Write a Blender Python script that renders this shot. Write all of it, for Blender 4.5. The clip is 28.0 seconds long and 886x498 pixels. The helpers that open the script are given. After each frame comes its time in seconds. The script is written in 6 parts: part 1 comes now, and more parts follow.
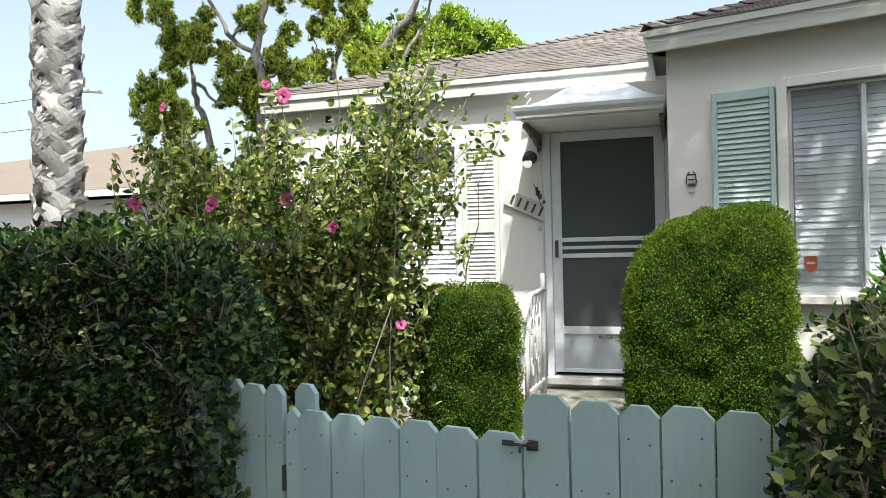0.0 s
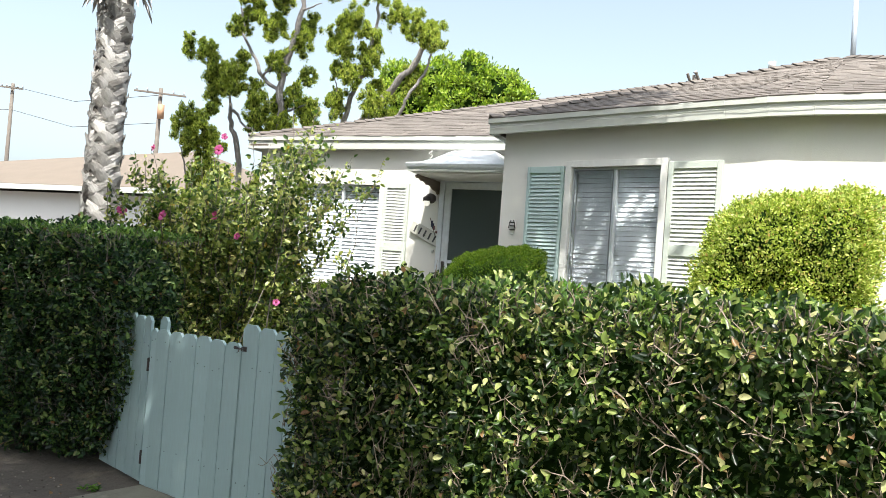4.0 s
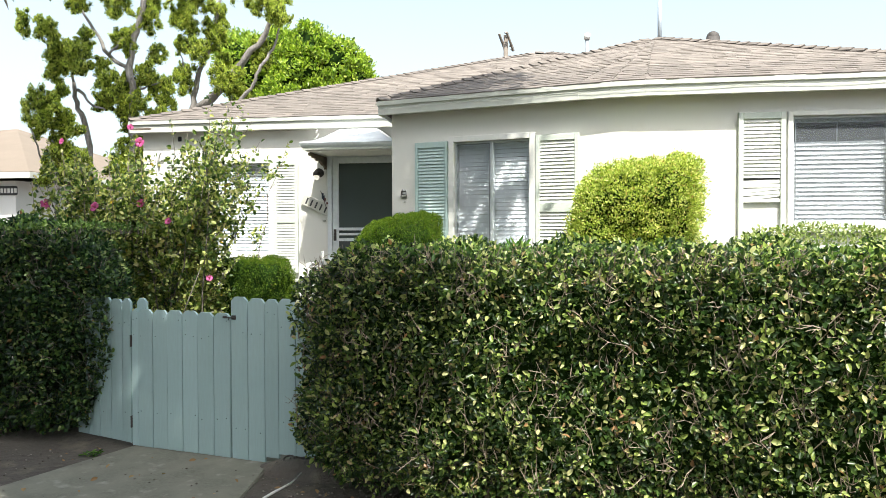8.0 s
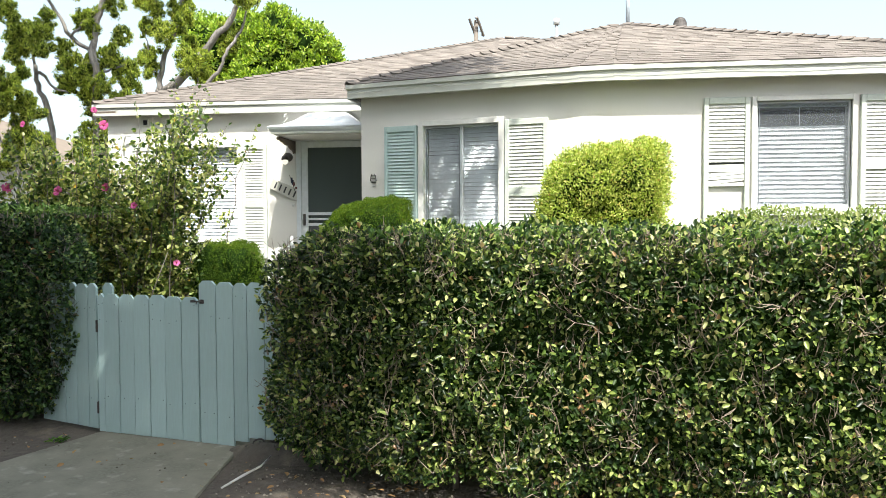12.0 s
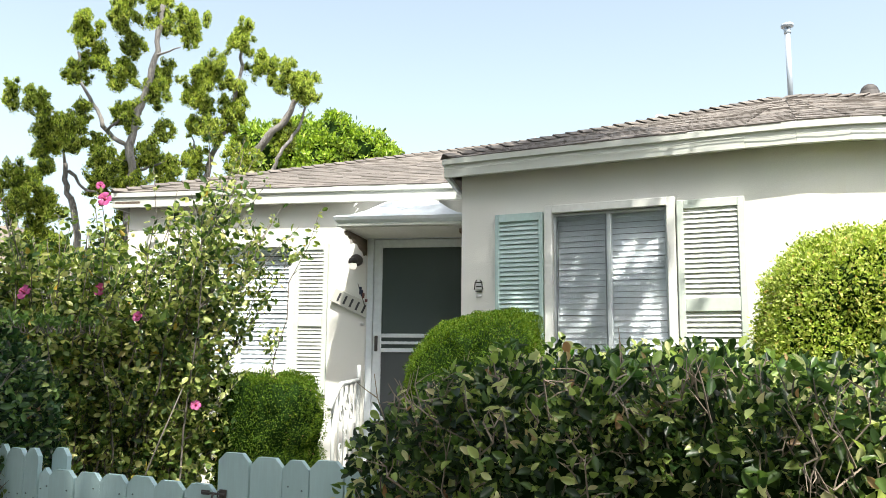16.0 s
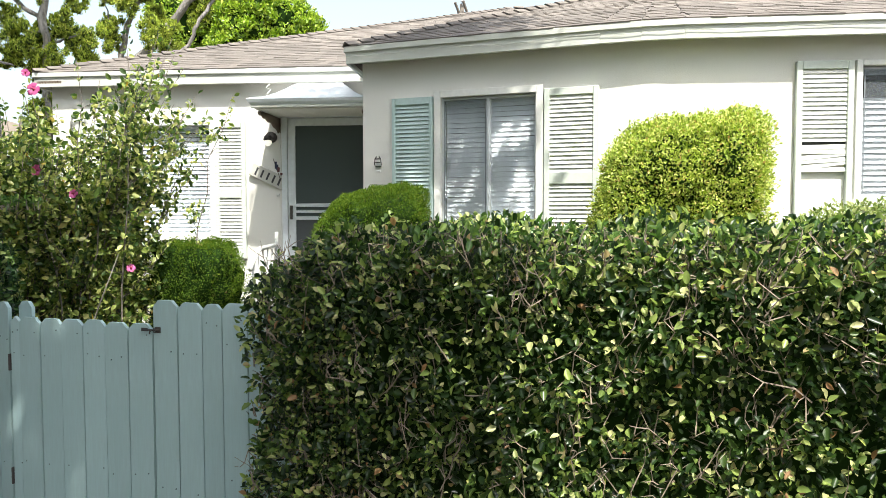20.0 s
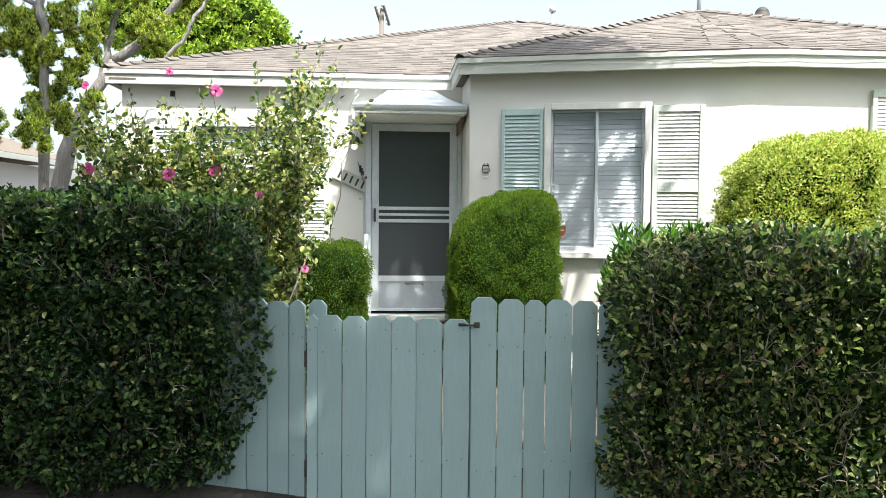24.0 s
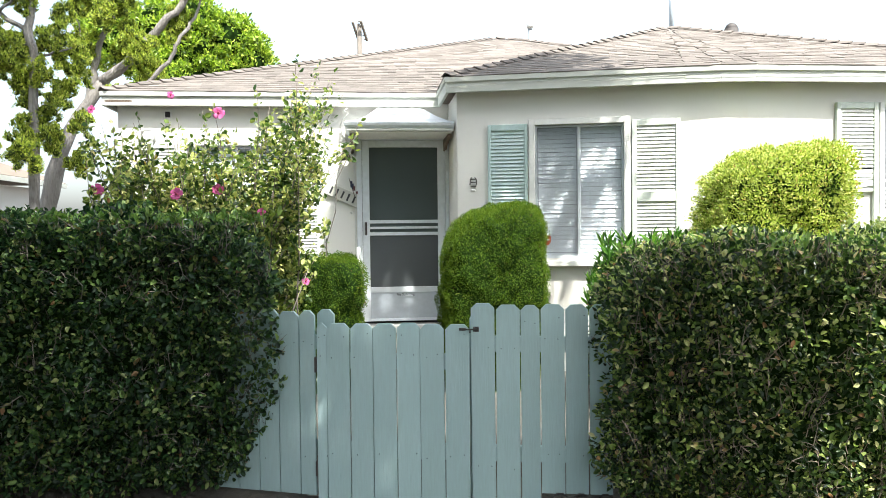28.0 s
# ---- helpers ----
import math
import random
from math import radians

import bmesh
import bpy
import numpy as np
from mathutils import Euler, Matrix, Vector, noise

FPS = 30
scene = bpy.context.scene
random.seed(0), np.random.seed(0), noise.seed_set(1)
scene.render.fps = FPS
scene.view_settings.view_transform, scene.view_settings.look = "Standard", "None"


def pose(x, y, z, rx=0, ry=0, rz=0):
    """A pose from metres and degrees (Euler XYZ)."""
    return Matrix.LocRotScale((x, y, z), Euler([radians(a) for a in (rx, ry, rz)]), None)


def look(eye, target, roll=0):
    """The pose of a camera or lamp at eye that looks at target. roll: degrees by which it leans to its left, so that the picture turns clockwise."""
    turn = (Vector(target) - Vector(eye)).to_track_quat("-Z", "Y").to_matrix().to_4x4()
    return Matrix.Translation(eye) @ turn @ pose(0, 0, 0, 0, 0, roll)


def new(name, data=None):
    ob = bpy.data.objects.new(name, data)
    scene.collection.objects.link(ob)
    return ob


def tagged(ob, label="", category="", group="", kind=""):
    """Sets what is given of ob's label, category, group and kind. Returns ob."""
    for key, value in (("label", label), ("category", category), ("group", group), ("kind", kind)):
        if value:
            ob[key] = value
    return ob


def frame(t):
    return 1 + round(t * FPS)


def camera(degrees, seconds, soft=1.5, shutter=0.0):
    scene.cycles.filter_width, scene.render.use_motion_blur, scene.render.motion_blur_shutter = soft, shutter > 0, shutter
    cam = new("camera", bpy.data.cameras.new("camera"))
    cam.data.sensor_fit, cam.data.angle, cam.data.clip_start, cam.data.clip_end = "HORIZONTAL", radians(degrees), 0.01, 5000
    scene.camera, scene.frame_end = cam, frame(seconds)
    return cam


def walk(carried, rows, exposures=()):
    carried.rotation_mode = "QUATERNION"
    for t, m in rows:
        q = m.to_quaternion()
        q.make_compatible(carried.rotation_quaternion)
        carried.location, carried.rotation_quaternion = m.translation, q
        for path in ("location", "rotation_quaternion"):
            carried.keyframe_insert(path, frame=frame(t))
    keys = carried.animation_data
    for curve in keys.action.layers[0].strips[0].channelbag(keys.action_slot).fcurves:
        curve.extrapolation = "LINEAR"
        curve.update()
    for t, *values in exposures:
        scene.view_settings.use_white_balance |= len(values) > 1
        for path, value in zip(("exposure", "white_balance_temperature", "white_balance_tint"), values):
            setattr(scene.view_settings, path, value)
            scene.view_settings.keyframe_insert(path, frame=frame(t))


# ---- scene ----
# ---- camera ----
cam = camera(60.5, 28.0, soft=0.35)
PATH = [
    (0.0, (0.978, -6.188, 1.474), (-0.559, -1.431, 1.503), -1.22),
    (0.5, (1.252, -6.289, 1.510), (-0.315, -1.541, 1.469), -1.15),
    (1.0, (1.710, -6.332, 1.518), (0.478, -1.491, 1.738), -1.49),
    (1.5, (2.177, -6.462, 1.550), (1.796, -1.494, 1.964), -2.25),
    (2.0, (2.497, -6.709, 1.520), (2.226, -1.729, 1.867), -1.47),
    (2.5, (2.792, -6.946, 1.516), (2.286, -1.977, 1.747), -0.78),
    (3.0, (2.978, -7.182, 1.498), (1.987, -2.285, 1.702), -0.54),
    (3.5, (3.227, -7.298, 1.431), (1.182, -2.740, 1.621), 1.85),
    (4.0, (3.238, -7.661, 1.477), (1.263, -3.069, 1.609), 4.22),
    (4.5, (3.336, -7.844, 1.595), (2.044, -3.014, 1.548), 3.48),
    (6.5, (2.786, -8.936, 1.521), (1.976, -4.002, 1.446), 0.46),
    (7.0, (2.776, -8.938, 1.513), (1.871, -4.021, 1.448), 0.56),
    (7.5, (2.785, -8.938, 1.510), (1.883, -4.021, 1.427), 0.11),
    (8.0, (2.794, -8.931, 1.510), (1.962, -4.002, 1.406), -0.09),
    (8.5, (2.801, -8.934, 1.512), (2.033, -3.995, 1.377), -0.32),
    (9.0, (2.809, -8.955, 1.507), (2.086, -4.010, 1.355), -0.49),
    (9.5, (2.813, -8.962, 1.504), (2.094, -4.016, 1.344), -0.45),
    (10.0, (2.819, -8.965, 1.508), (2.081, -4.023, 1.336), -0.42),
    (10.5, (2.831, -8.977, 1.511), (2.107, -4.033, 1.322), -0.41),
    (11.0, (2.834, -8.975, 1.506), (2.155, -4.025, 1.306), -0.32),
    (11.5, (2.807, -8.944, 1.490), (2.164, -3.989, 1.289), -0.19),
    (13.5, (2.829, -8.966, 1.508), (2.127, -4.016, 1.593), -0.33),
    (14.0, (2.823, -8.954, 1.551), (2.086, -4.020, 1.887), -0.26),
    (14.5, (2.623, -8.538, 1.550), (2.021, -3.599, 2.042), 0.24),
    (15.0, (2.055, -7.349, 1.495), (1.484, -2.426, 2.160), 0.36),
    (15.5, (1.790, -6.685, 1.455), (0.972, -1.797, 2.121), 0.64),
    (16.0, (1.804, -6.686, 1.455), (0.897, -1.812, 2.102), 0.58),
    (16.5, (1.795, -6.706, 1.450), (0.908, -1.823, 2.059), 0.68),
    (17.0, (2.176, -7.519, 1.519), (1.318, -2.604, 1.845), 0.32),
    (17.5, (2.682, -8.651, 1.497), (1.771, -3.738, 1.662), 0.52),
    (18.0, (2.806, -8.895, 1.496), (1.926, -3.974, 1.564), 0.51),
    (18.5, (2.737, -8.760, 1.486), (1.942, -3.824, 1.495), 0.54),
    (19.0, (2.632, -8.360, 1.463), (1.929, -3.414, 1.248), 0.31),
    (19.5, (2.431, -7.929, 1.479), (1.911, -2.965, 1.192), 0.67),
    (20.0, (2.233, -7.523, 1.496), (1.745, -2.553, 1.250), -0.11),
    (20.5, (1.956, -7.094, 1.503), (1.375, -2.128, 1.467), 0.29),
    (21.0, (1.598, -6.907, 1.472), (1.097, -1.932, 1.495), -0.22),
    (21.5, (1.204, -6.812, 1.468), (0.663, -1.842, 1.548), 0.59),
    (23.5, (0.145, -7.666, 1.518), (0.505, -2.684, 1.316), 0.45),
    (24.0, (0.132, -7.933, 1.501), (0.472, -2.949, 1.275), 0.50),
    (24.5, (0.090, -8.046, 1.493), (0.377, -3.059, 1.296), 0.24),
    (25.0, (0.028, -8.109, 1.499), (0.490, -3.138, 1.224), -0.31),
    (25.5, (0.008, -8.124, 1.497), (0.498, -3.159, 1.172), -1.09),
    (26.0, (-0.010, -8.133, 1.494), (0.547, -3.175, 1.170), -1.05),
    (26.5, (-0.013, -8.162, 1.502), (0.568, -3.205, 1.206), -0.91),
    (27.0, (-0.008, -8.193, 1.505), (0.565, -3.227, 1.375), -0.94),
    (27.5, (0.008, -8.201, 1.496), (0.511, -3.229, 1.351), -0.80),
    (28.0, (-0.001, -8.207, 1.502), (0.477, -3.232, 1.356), -0.59),
]
walk(cam, [(t, look(eye, target, roll)) for t, eye, target, roll in PATH],
     exposures=[(0.0, 0.76, 6300, 8), (0.6, 0.78, 6300, 8), (2.0, 0.79, 6450, 9), (3.0, 0.80, 6400, 8), (4.0, 0.86, 6350, 8), (7.0, 1.0, 6460, 7), (14.0, 1.0, 6460, 7), (18.0, 0.96, 6430, 6.5), (21.0, 1.06, 6440, 7), (24.0, 1.10, 6250, 7), (25.5, 1.12, 6250, 7), (27.0, 1.28, 6300, 7), (28.0, 1.32, 6300, 7)])

# ---- light ----
SUN = Vector((0.37, -0.93, 1.70)).normalized()
SUN_EL = math.asin(SUN.z)
SUN_AZ = math.atan2(SUN.x, SUN.y)
world = bpy.data.worlds.new("world")
scene.world = world
world.use_nodes = True
wn = world.node_tree.nodes
sky = wn.new("ShaderNodeTexSky")
sky.sky_type = "NISHITA"
sky.sun_disc = False
sky.sun_elevation, sky.sun_rotation = SUN_EL, SUN_AZ
sky.air_density, sky.dust_density, sky.ozone_density = 1.0, 3.5, 0.8
bg = wn["Background"]
bg.inputs["Strength"].default_value = 0.165
pale = wn.new("ShaderNodeHueSaturation")
pale.inputs["Saturation"].default_value = 0.58
pale.inputs["Hue"].default_value = 0.482
world.node_tree.links.new(sky.outputs[0], pale.inputs["Color"])
world.node_tree.links.new(pale.outputs[0], bg.inputs["Color"])
sun = new("sun", bpy.data.lights.new("sun", "SUN"))
sun.data.energy, sun.data.angle, sun.data.color = 5.0, radians(0.55), (1.0, 0.95, 0.87)
sun.matrix_world = look(SUN * 40, (0, 0, 0))

# ---- materials ----
def shader(name, build):
    m = bpy.data.materials.new(name)
    m.use_nodes = True
    nt = m.node_tree
    build(nt, nt.nodes, nt.links, nt.nodes["Principled BSDF"])
    return m


def coords(nt, scale):
    tc = nt.nodes.new("ShaderNodeTexCoord")
    mp = nt.nodes.new("ShaderNodeMapping")
    mp.inputs["Scale"].default_value = scale
    nt.links.new(tc.outputs["Object"], mp.inputs["Vector"])
    return mp.outputs["Vector"]


def mixed(nt, fac, a, b):
    mx = nt.nodes.new("ShaderNodeMix")
    mx.data_type = "RGBA"
    nt.links.new(fac, mx.inputs["Factor"])
    for sock, v in ((mx.inputs["A"], a), (mx.inputs["B"], b)):
        if isinstance(v, tuple):
            sock.default_value = (*v, 1)
        else:
            nt.links.new(v, sock)
    return mx.outputs["Result"]


def ramp(nt, fac, lo, hi):
    r = nt.nodes.new("ShaderNodeMapRange")
    r.inputs["From Min"].default_value, r.inputs["From Max"].default_value = lo, hi
    nt.links.new(fac, r.inputs["Value"])
    return r.outputs["Result"]


def noisy(nt, scale, detail=4.0, stretch=(1, 1, 1), rough=0.55):
    n = nt.nodes.new("ShaderNodeTexNoise")
    n.inputs["Scale"].default_value, n.inputs["Detail"].default_value, n.inputs["Roughness"].default_value = scale, detail, rough
    nt.links.new(coords(nt, stretch), n.inputs["Vector"])
    return n.outputs["Fac"]


def surface(name, base, dark, fine=60, coarse=3, rough=0.7, bump=0.15, stretch=(1, 1, 1), blotch=0.5, stain=None, metal=0.0, spread=0.0, dist=0.004):
    """A worn surface: fine grain and coarse blotches between two colours, some relief."""
    def build(nt, nodes, links, bs):
        f1, f2 = noisy(nt, fine, 5, stretch), noisy(nt, coarse, 4)
        c = mixed(nt, ramp(nt, f2, 0.35, 0.35 + blotch), dark, base)
        c2 = mixed(nt, ramp(nt, f1, 0.3, 0.75), tuple(0.82 * v for v in base), c)
        if stain:
            f3 = noisy(nt, coarse * 2.3, 6, (1, 1, 0.25))
            c2 = mixed(nt, ramp(nt, f3, 0.58, 0.8), c2, stain)
        if spread:
            oi = nodes.new("ShaderNodeObjectInfo")
            hsv = nodes.new("ShaderNodeHueSaturation")
            links.new(c2, hsv.inputs["Color"])
            mr = nodes.new("ShaderNodeMapRange")
            mr.inputs["To Min"].default_value, mr.inputs["To Max"].default_value = 1 - spread, 1 + spread
            links.new(oi.outputs["Random"], mr.inputs["Value"])
            links.new(mr.outputs["Result"], hsv.inputs["Value"])
            c2 = hsv.outputs["Color"]
        links.new(c2, bs.inputs["Base Color"])
        bs.inputs["Roughness"].default_value, bs.inputs["Metallic"].default_value = rough, metal
        if bump:
            b = nodes.new("ShaderNodeBump")
            b.inputs["Strength"].default_value, b.inputs["Distance"].default_value = bump, dist
            links.new(f1, b.inputs["Height"])
            links.new(b.outputs["Normal"], bs.inputs["Normal"])
    return shader(name, build)


def leafy(name, colours, rough=0.45, glow=0.35, sheen=0.4, shine=1.5):
    """Leaves: each island takes its own colour from the list; light shines through in part."""
    def build(nt, nodes, links, bs):
        geo = nodes.new("ShaderNodeNewGeometry")
        cr = nodes.new("ShaderNodeValToRGB")
        els = cr.color_ramp.elements
        while len(els) < len(colours):
            els.new(0.5)
        for e, (p, c) in zip(els, colours):
            e.position, e.color = p, (*c, 1)
        links.new(geo.outputs["Random Per Island"], cr.inputs["Fac"])
        col = cr.outputs["Color"]
        links.new(col, bs.inputs["Base Color"])
        bs.inputs["Roughness"].default_value = rough
        bs.inputs["Specular IOR Level"].default_value = sheen
        tr = nodes.new("ShaderNodeBsdfTranslucent")
        hs = nodes.new("ShaderNodeHueSaturation")
        hs.inputs["Saturation"].default_value, hs.inputs["Value"].default_value = 1.1, shine
        links.new(col, hs.inputs["Color"])
        links.new(hs.outputs["Color"], tr.inputs["Color"])
        ms = nodes.new("ShaderNodeMixShader")
        ms.inputs["Fac"].default_value = glow
        links.new(bs.outputs[0], ms.inputs[1])
        links.new(tr.outputs[0], ms.inputs[2])
        links.new(ms.outputs[0], nodes["Material Output"].inputs["Surface"])
    return shader(name, build)


STUCCO = surface("stucco_cream", (0.845, 0.83, 0.775), (0.765, 0.745, 0.69), fine=140, coarse=1.2, rough=0.9, bump=0.5, stain=(0.71, 0.68, 0.61))
TRIM = surface("trim_cream_paint", (0.83, 0.825, 0.78), (0.73, 0.73, 0.69), fine=40, coarse=4, rough=0.55, bump=0.08, stretch=(1, 1, 1))
FASCIA = surface("fascia_paint", (0.62, 0.635, 0.575), (0.52, 0.54, 0.49), fine=30, coarse=3, rough=0.6, bump=0.12, stretch=(0.2, 0.2, 3))
TEAL = surface("pale_teal_paint", (0.50, 0.635, 0.61), (0.44, 0.565, 0.545), fine=30, coarse=4, rough=0.55, bump=0.1)
SHUT_CREAM = surface("cream_slat_paint", (0.80, 0.81, 0.76), (0.72, 0.73, 0.68), fine=30, coarse=4, rough=0.55, bump=0.08)
# Near-black: shadow in the gaps between louvers, put into colour.
SHUT_GAP = surface("louver_gap_shade", (0.085, 0.09, 0.085), (0.06, 0.065, 0.06), fine=20, coarse=4, rough=0.9, bump=0)
SAGE = surface("pale_sage_paint", (0.62, 0.67, 0.60), (0.55, 0.60, 0.54), fine=30, coarse=4, rough=0.55, bump=0.08)
FENCE = surface("fence_paint", (0.435, 0.575, 0.575), (0.365, 0.505, 0.51), fine=26, coarse=3, rough=0.6, bump=0.35, stretch=(4, 4, 0.35), stain=(0.51, 0.625, 0.615), spread=0.06)
NAIL_PAINT = surface("painted_nail", (0.16, 0.20, 0.20), (0.09, 0.11, 0.11), fine=60, coarse=9, rough=0.6, bump=0)
SHINGLE = surface("shingle_asphalt", (0.190, 0.166, 0.148), (0.148, 0.130, 0.115), fine=90, coarse=3, rough=0.95, bump=0.6, spread=0.2)
SOFFIT = surface("soffit_wood", (0.20, 0.15, 0.11), (0.13, 0.10, 0.08), fine=30, coarse=5, rough=0.8)
WHITE_METAL = surface("white_door_metal", (0.76, 0.80, 0.83), (0.70, 0.74, 0.77), fine=20, coarse=2, rough=0.4, bump=0.03)
KICK = surface("door_kick_panel", (0.50, 0.55, 0.60), (0.46, 0.51, 0.56), fine=20, coarse=3, rough=0.45, bump=0.03)
SCREEN = surface("screen_mesh", (0.064, 0.086, 0.084), (0.053, 0.073, 0.071), fine=300, coarse=2, rough=0.6, bump=0.1)
PLEATS = surface("lower_screen", (0.085, 0.095, 0.10), (0.07, 0.08, 0.085), fine=200, coarse=2, rough=0.85, bump=0.2)
RAILING = surface("white_iron", (0.70, 0.71, 0.69), (0.58, 0.60, 0.58), fine=40, coarse=8, rough=0.45, bump=0.1, stain=(0.40, 0.33, 0.26))
CONCRETE = surface("concrete", (0.255, 0.248, 0.200), (0.125, 0.122, 0.092), fine=50, coarse=3.4, rough=0.85, bump=0.5, blotch=0.3, stain=(0.37, 0.355, 0.31))
SOIL = surface("soil", (0.142, 0.124, 0.104), (0.068, 0.058, 0.049), fine=24, coarse=1.6, rough=0.95, bump=1.0, stain=(0.24, 0.20, 0.155), dist=0.02)
BARK_GREY = surface("juniper_bark", (0.38, 0.355, 0.33), (0.13, 0.115, 0.105), fine=18, coarse=5, rough=0.9, bump=1.0, stretch=(4, 4, 0.4), dist=0.04, stain=(0.50, 0.47, 0.44))
TWIG = surface("twig", (0.21, 0.18, 0.15), (0.12, 0.10, 0.085), fine=40, coarse=8, rough=0.85, bump=0.3)
PALM_BARK = surface("palm_bark", (0.22, 0.20, 0.18), (0.10, 0.09, 0.08), fine=30, coarse=7, rough=0.9, bump=0.6, stretch=(1, 1, 0.4), dist=0.01)
IRON = surface("dark_iron", (0.06, 0.05, 0.045), (0.04, 0.033, 0.03), fine=60, coarse=10, rough=0.6, bump=0.2)
FLUE = surface("pale_flue_metal", (0.50, 0.56, 0.62), (0.42, 0.48, 0.54), fine=30, coarse=5, rough=0.45, metal=0.2, bump=0.03)
ALU = surface("white_aluminium", (0.68, 0.72, 0.74), (0.60, 0.64, 0.66), fine=30, coarse=5, rough=0.4, bump=0.03)
GALV = surface("galvanised", (0.55, 0.57, 0.58), (0.45, 0.47, 0.48), fine=30, coarse=6, rough=0.4, metal=0.5, bump=0.05)
RUST_CAP = surface("vent_brown", (0.075, 0.066, 0.062), (0.045, 0.04, 0.038), fine=40, coarse=6, rough=0.7)
POLE_WOOD = surface("pole_wood", (0.20, 0.175, 0.15), (0.13, 0.11, 0.09), fine=20, coarse=4, rough=0.9, bump=0.3, stretch=(3, 3, 0.4))
DRUM = surface("transformer_drum", (0.50, 0.30, 0.18), (0.42, 0.25, 0.15), fine=20, coarse=4, rough=0.6, bump=0.05)
TAN_ROOF = surface("neighbour_roof", (0.215, 0.175, 0.14), (0.165, 0.135, 0.105), fine=30, coarse=2, rough=0.95, bump=0.3)
NEIGH_WALL = surface("neighbour_stucco", (0.80, 0.80, 0.78), (0.72, 0.72, 0.70), fine=80, coarse=2, rough=0.9)
# Near-black: interior darkness put into colour; the vent grille uses it too.
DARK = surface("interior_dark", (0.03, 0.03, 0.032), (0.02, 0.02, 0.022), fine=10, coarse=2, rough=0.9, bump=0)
BLIND = surface("blind_slat", (0.88, 0.92, 0.96), (0.83, 0.87, 0.91), fine=12, coarse=3, rough=0.5, bump=0.03)
CREAM_SIGN = surface("sign_board", (0.62, 0.61, 0.55), (0.50, 0.49, 0.44), fine=40, coarse=6, rough=0.6, bump=0.1)
INK = surface("dark_lettering", (0.05, 0.05, 0.055), (0.04, 0.04, 0.045), fine=40, coarse=6, rough=0.5, bump=0)
ORANGE = surface("orange_sticker", (0.55, 0.12, 0.04), (0.48, 0.10, 0.035), fine=30, coarse=8, rough=0.4, bump=0)
PALE = surface("white_plastic", (0.78, 0.78, 0.75), (0.70, 0.70, 0.67), fine=30, coarse=8, rough=0.4, bump=0.02)
RED = surface("flag_red", (0.16, 0.06, 0.06), (0.12, 0.05, 0.05), fine=50, coarse=9, rough=0.8, bump=0)
BLUE = surface("flag_blue", (0.03, 0.035, 0.07), (0.025, 0.03, 0.06), fine=50, coarse=9, rough=0.8, bump=0)

HEDGE_LEAF = leafy("hedge_leaf", [(0.0, (0.007, 0.019, 0.006)), (0.38, (0.026, 0.056, 0.014)), (0.66, (0.090, 0.150, 0.034)), (0.85, (0.33, 0.41, 0.11)), (0.97, (0.56, 0.54, 0.28)), (0.995, (0.34, 0.19, 0.09))], rough=0.33, glow=0.42, sheen=0.5, shine=1.75)
LOW_LEAF = leafy("low_hedge_leaf", [(0.0, (0.09, 0.14, 0.035)), (0.5, (0.19, 0.255, 0.07)), (0.95, (0.34, 0.37, 0.15))], rough=0.4, glow=0.4)
# Darker copy of hedge_leaf: the left hedge's tree shade put into colour.
HEDGE_SHADED = leafy("hedge_shaded_leaf", [(0.0, (0.006, 0.018, 0.008)), (0.35, (0.018, 0.048, 0.017)), (0.66, (0.049, 0.104, 0.028)), (0.88, (0.145, 0.23, 0.058)), (0.98, (0.26, 0.30, 0.11)), (0.998, (0.22, 0.12, 0.055))], rough=0.36, glow=0.32, sheen=0.38)
HEDGE_TWIG = surface("hedge_twig", (0.31, 0.25, 0.19), (0.16, 0.13, 0.10), fine=40, coarse=8, rough=0.85, bump=0.3)
HEDGE_LIGHT = leafy("hedge_young_leaf", [(0.0, (0.05, 0.11, 0.024)), (0.5, (0.105, 0.195, 0.040)), (0.95, (0.22, 0.31, 0.08))], rough=0.35, glow=0.35, sheen=0.5)
# Near-black green: the shade between leaves put into the colour of filler bodies.
CORE_SHADE = leafy("core_shade", [(0.0, (0.012, 0.026, 0.006)), (1.0, (0.018, 0.036, 0.009))], rough=1.0, glow=0.0, sheen=0.0)
HIB_LEAF = leafy("hibiscus_leaf", [(0.0, (0.020, 0.048, 0.011)), (0.34, (0.080, 0.138, 0.028)), (0.60, (0.225, 0.29, 0.065)), (0.86, (0.46, 0.49, 0.16)), (0.985, (0.56, 0.53, 0.24)), (0.997, (0.52, 0.36, 0.05))], rough=0.34, glow=0.42, sheen=0.5)
BOX_LEAF = leafy("box_leaf", [(0.0, (0.032, 0.068, 0.005)), (0.4, (0.066, 0.126, 0.010)), (0.8, (0.112, 0.182, 0.016)), (0.988, (0.18, 0.23, 0.03)), (0.998, (0.26, 0.17, 0.08))], rough=0.6, glow=0.3, sheen=0.15)
GOLD_LEAF = leafy("golden_privet_leaf", [(0.0, (0.12, 0.17, 0.02)), (0.3, (0.26, 0.355, 0.048)), (0.7, (0.48, 0.56, 0.12)), (0.95, (0.67, 0.65, 0.22)), (0.995, (0.45, 0.28, 0.10))], rough=0.35, glow=0.38, sheen=0.5)
OLE_LEAF = leafy("oleander_leaf", [(0.0, (0.030, 0.085, 0.014)), (0.6, (0.08, 0.20, 0.028)), (0.95, (0.17, 0.31, 0.055))], rough=0.4, glow=0.38)
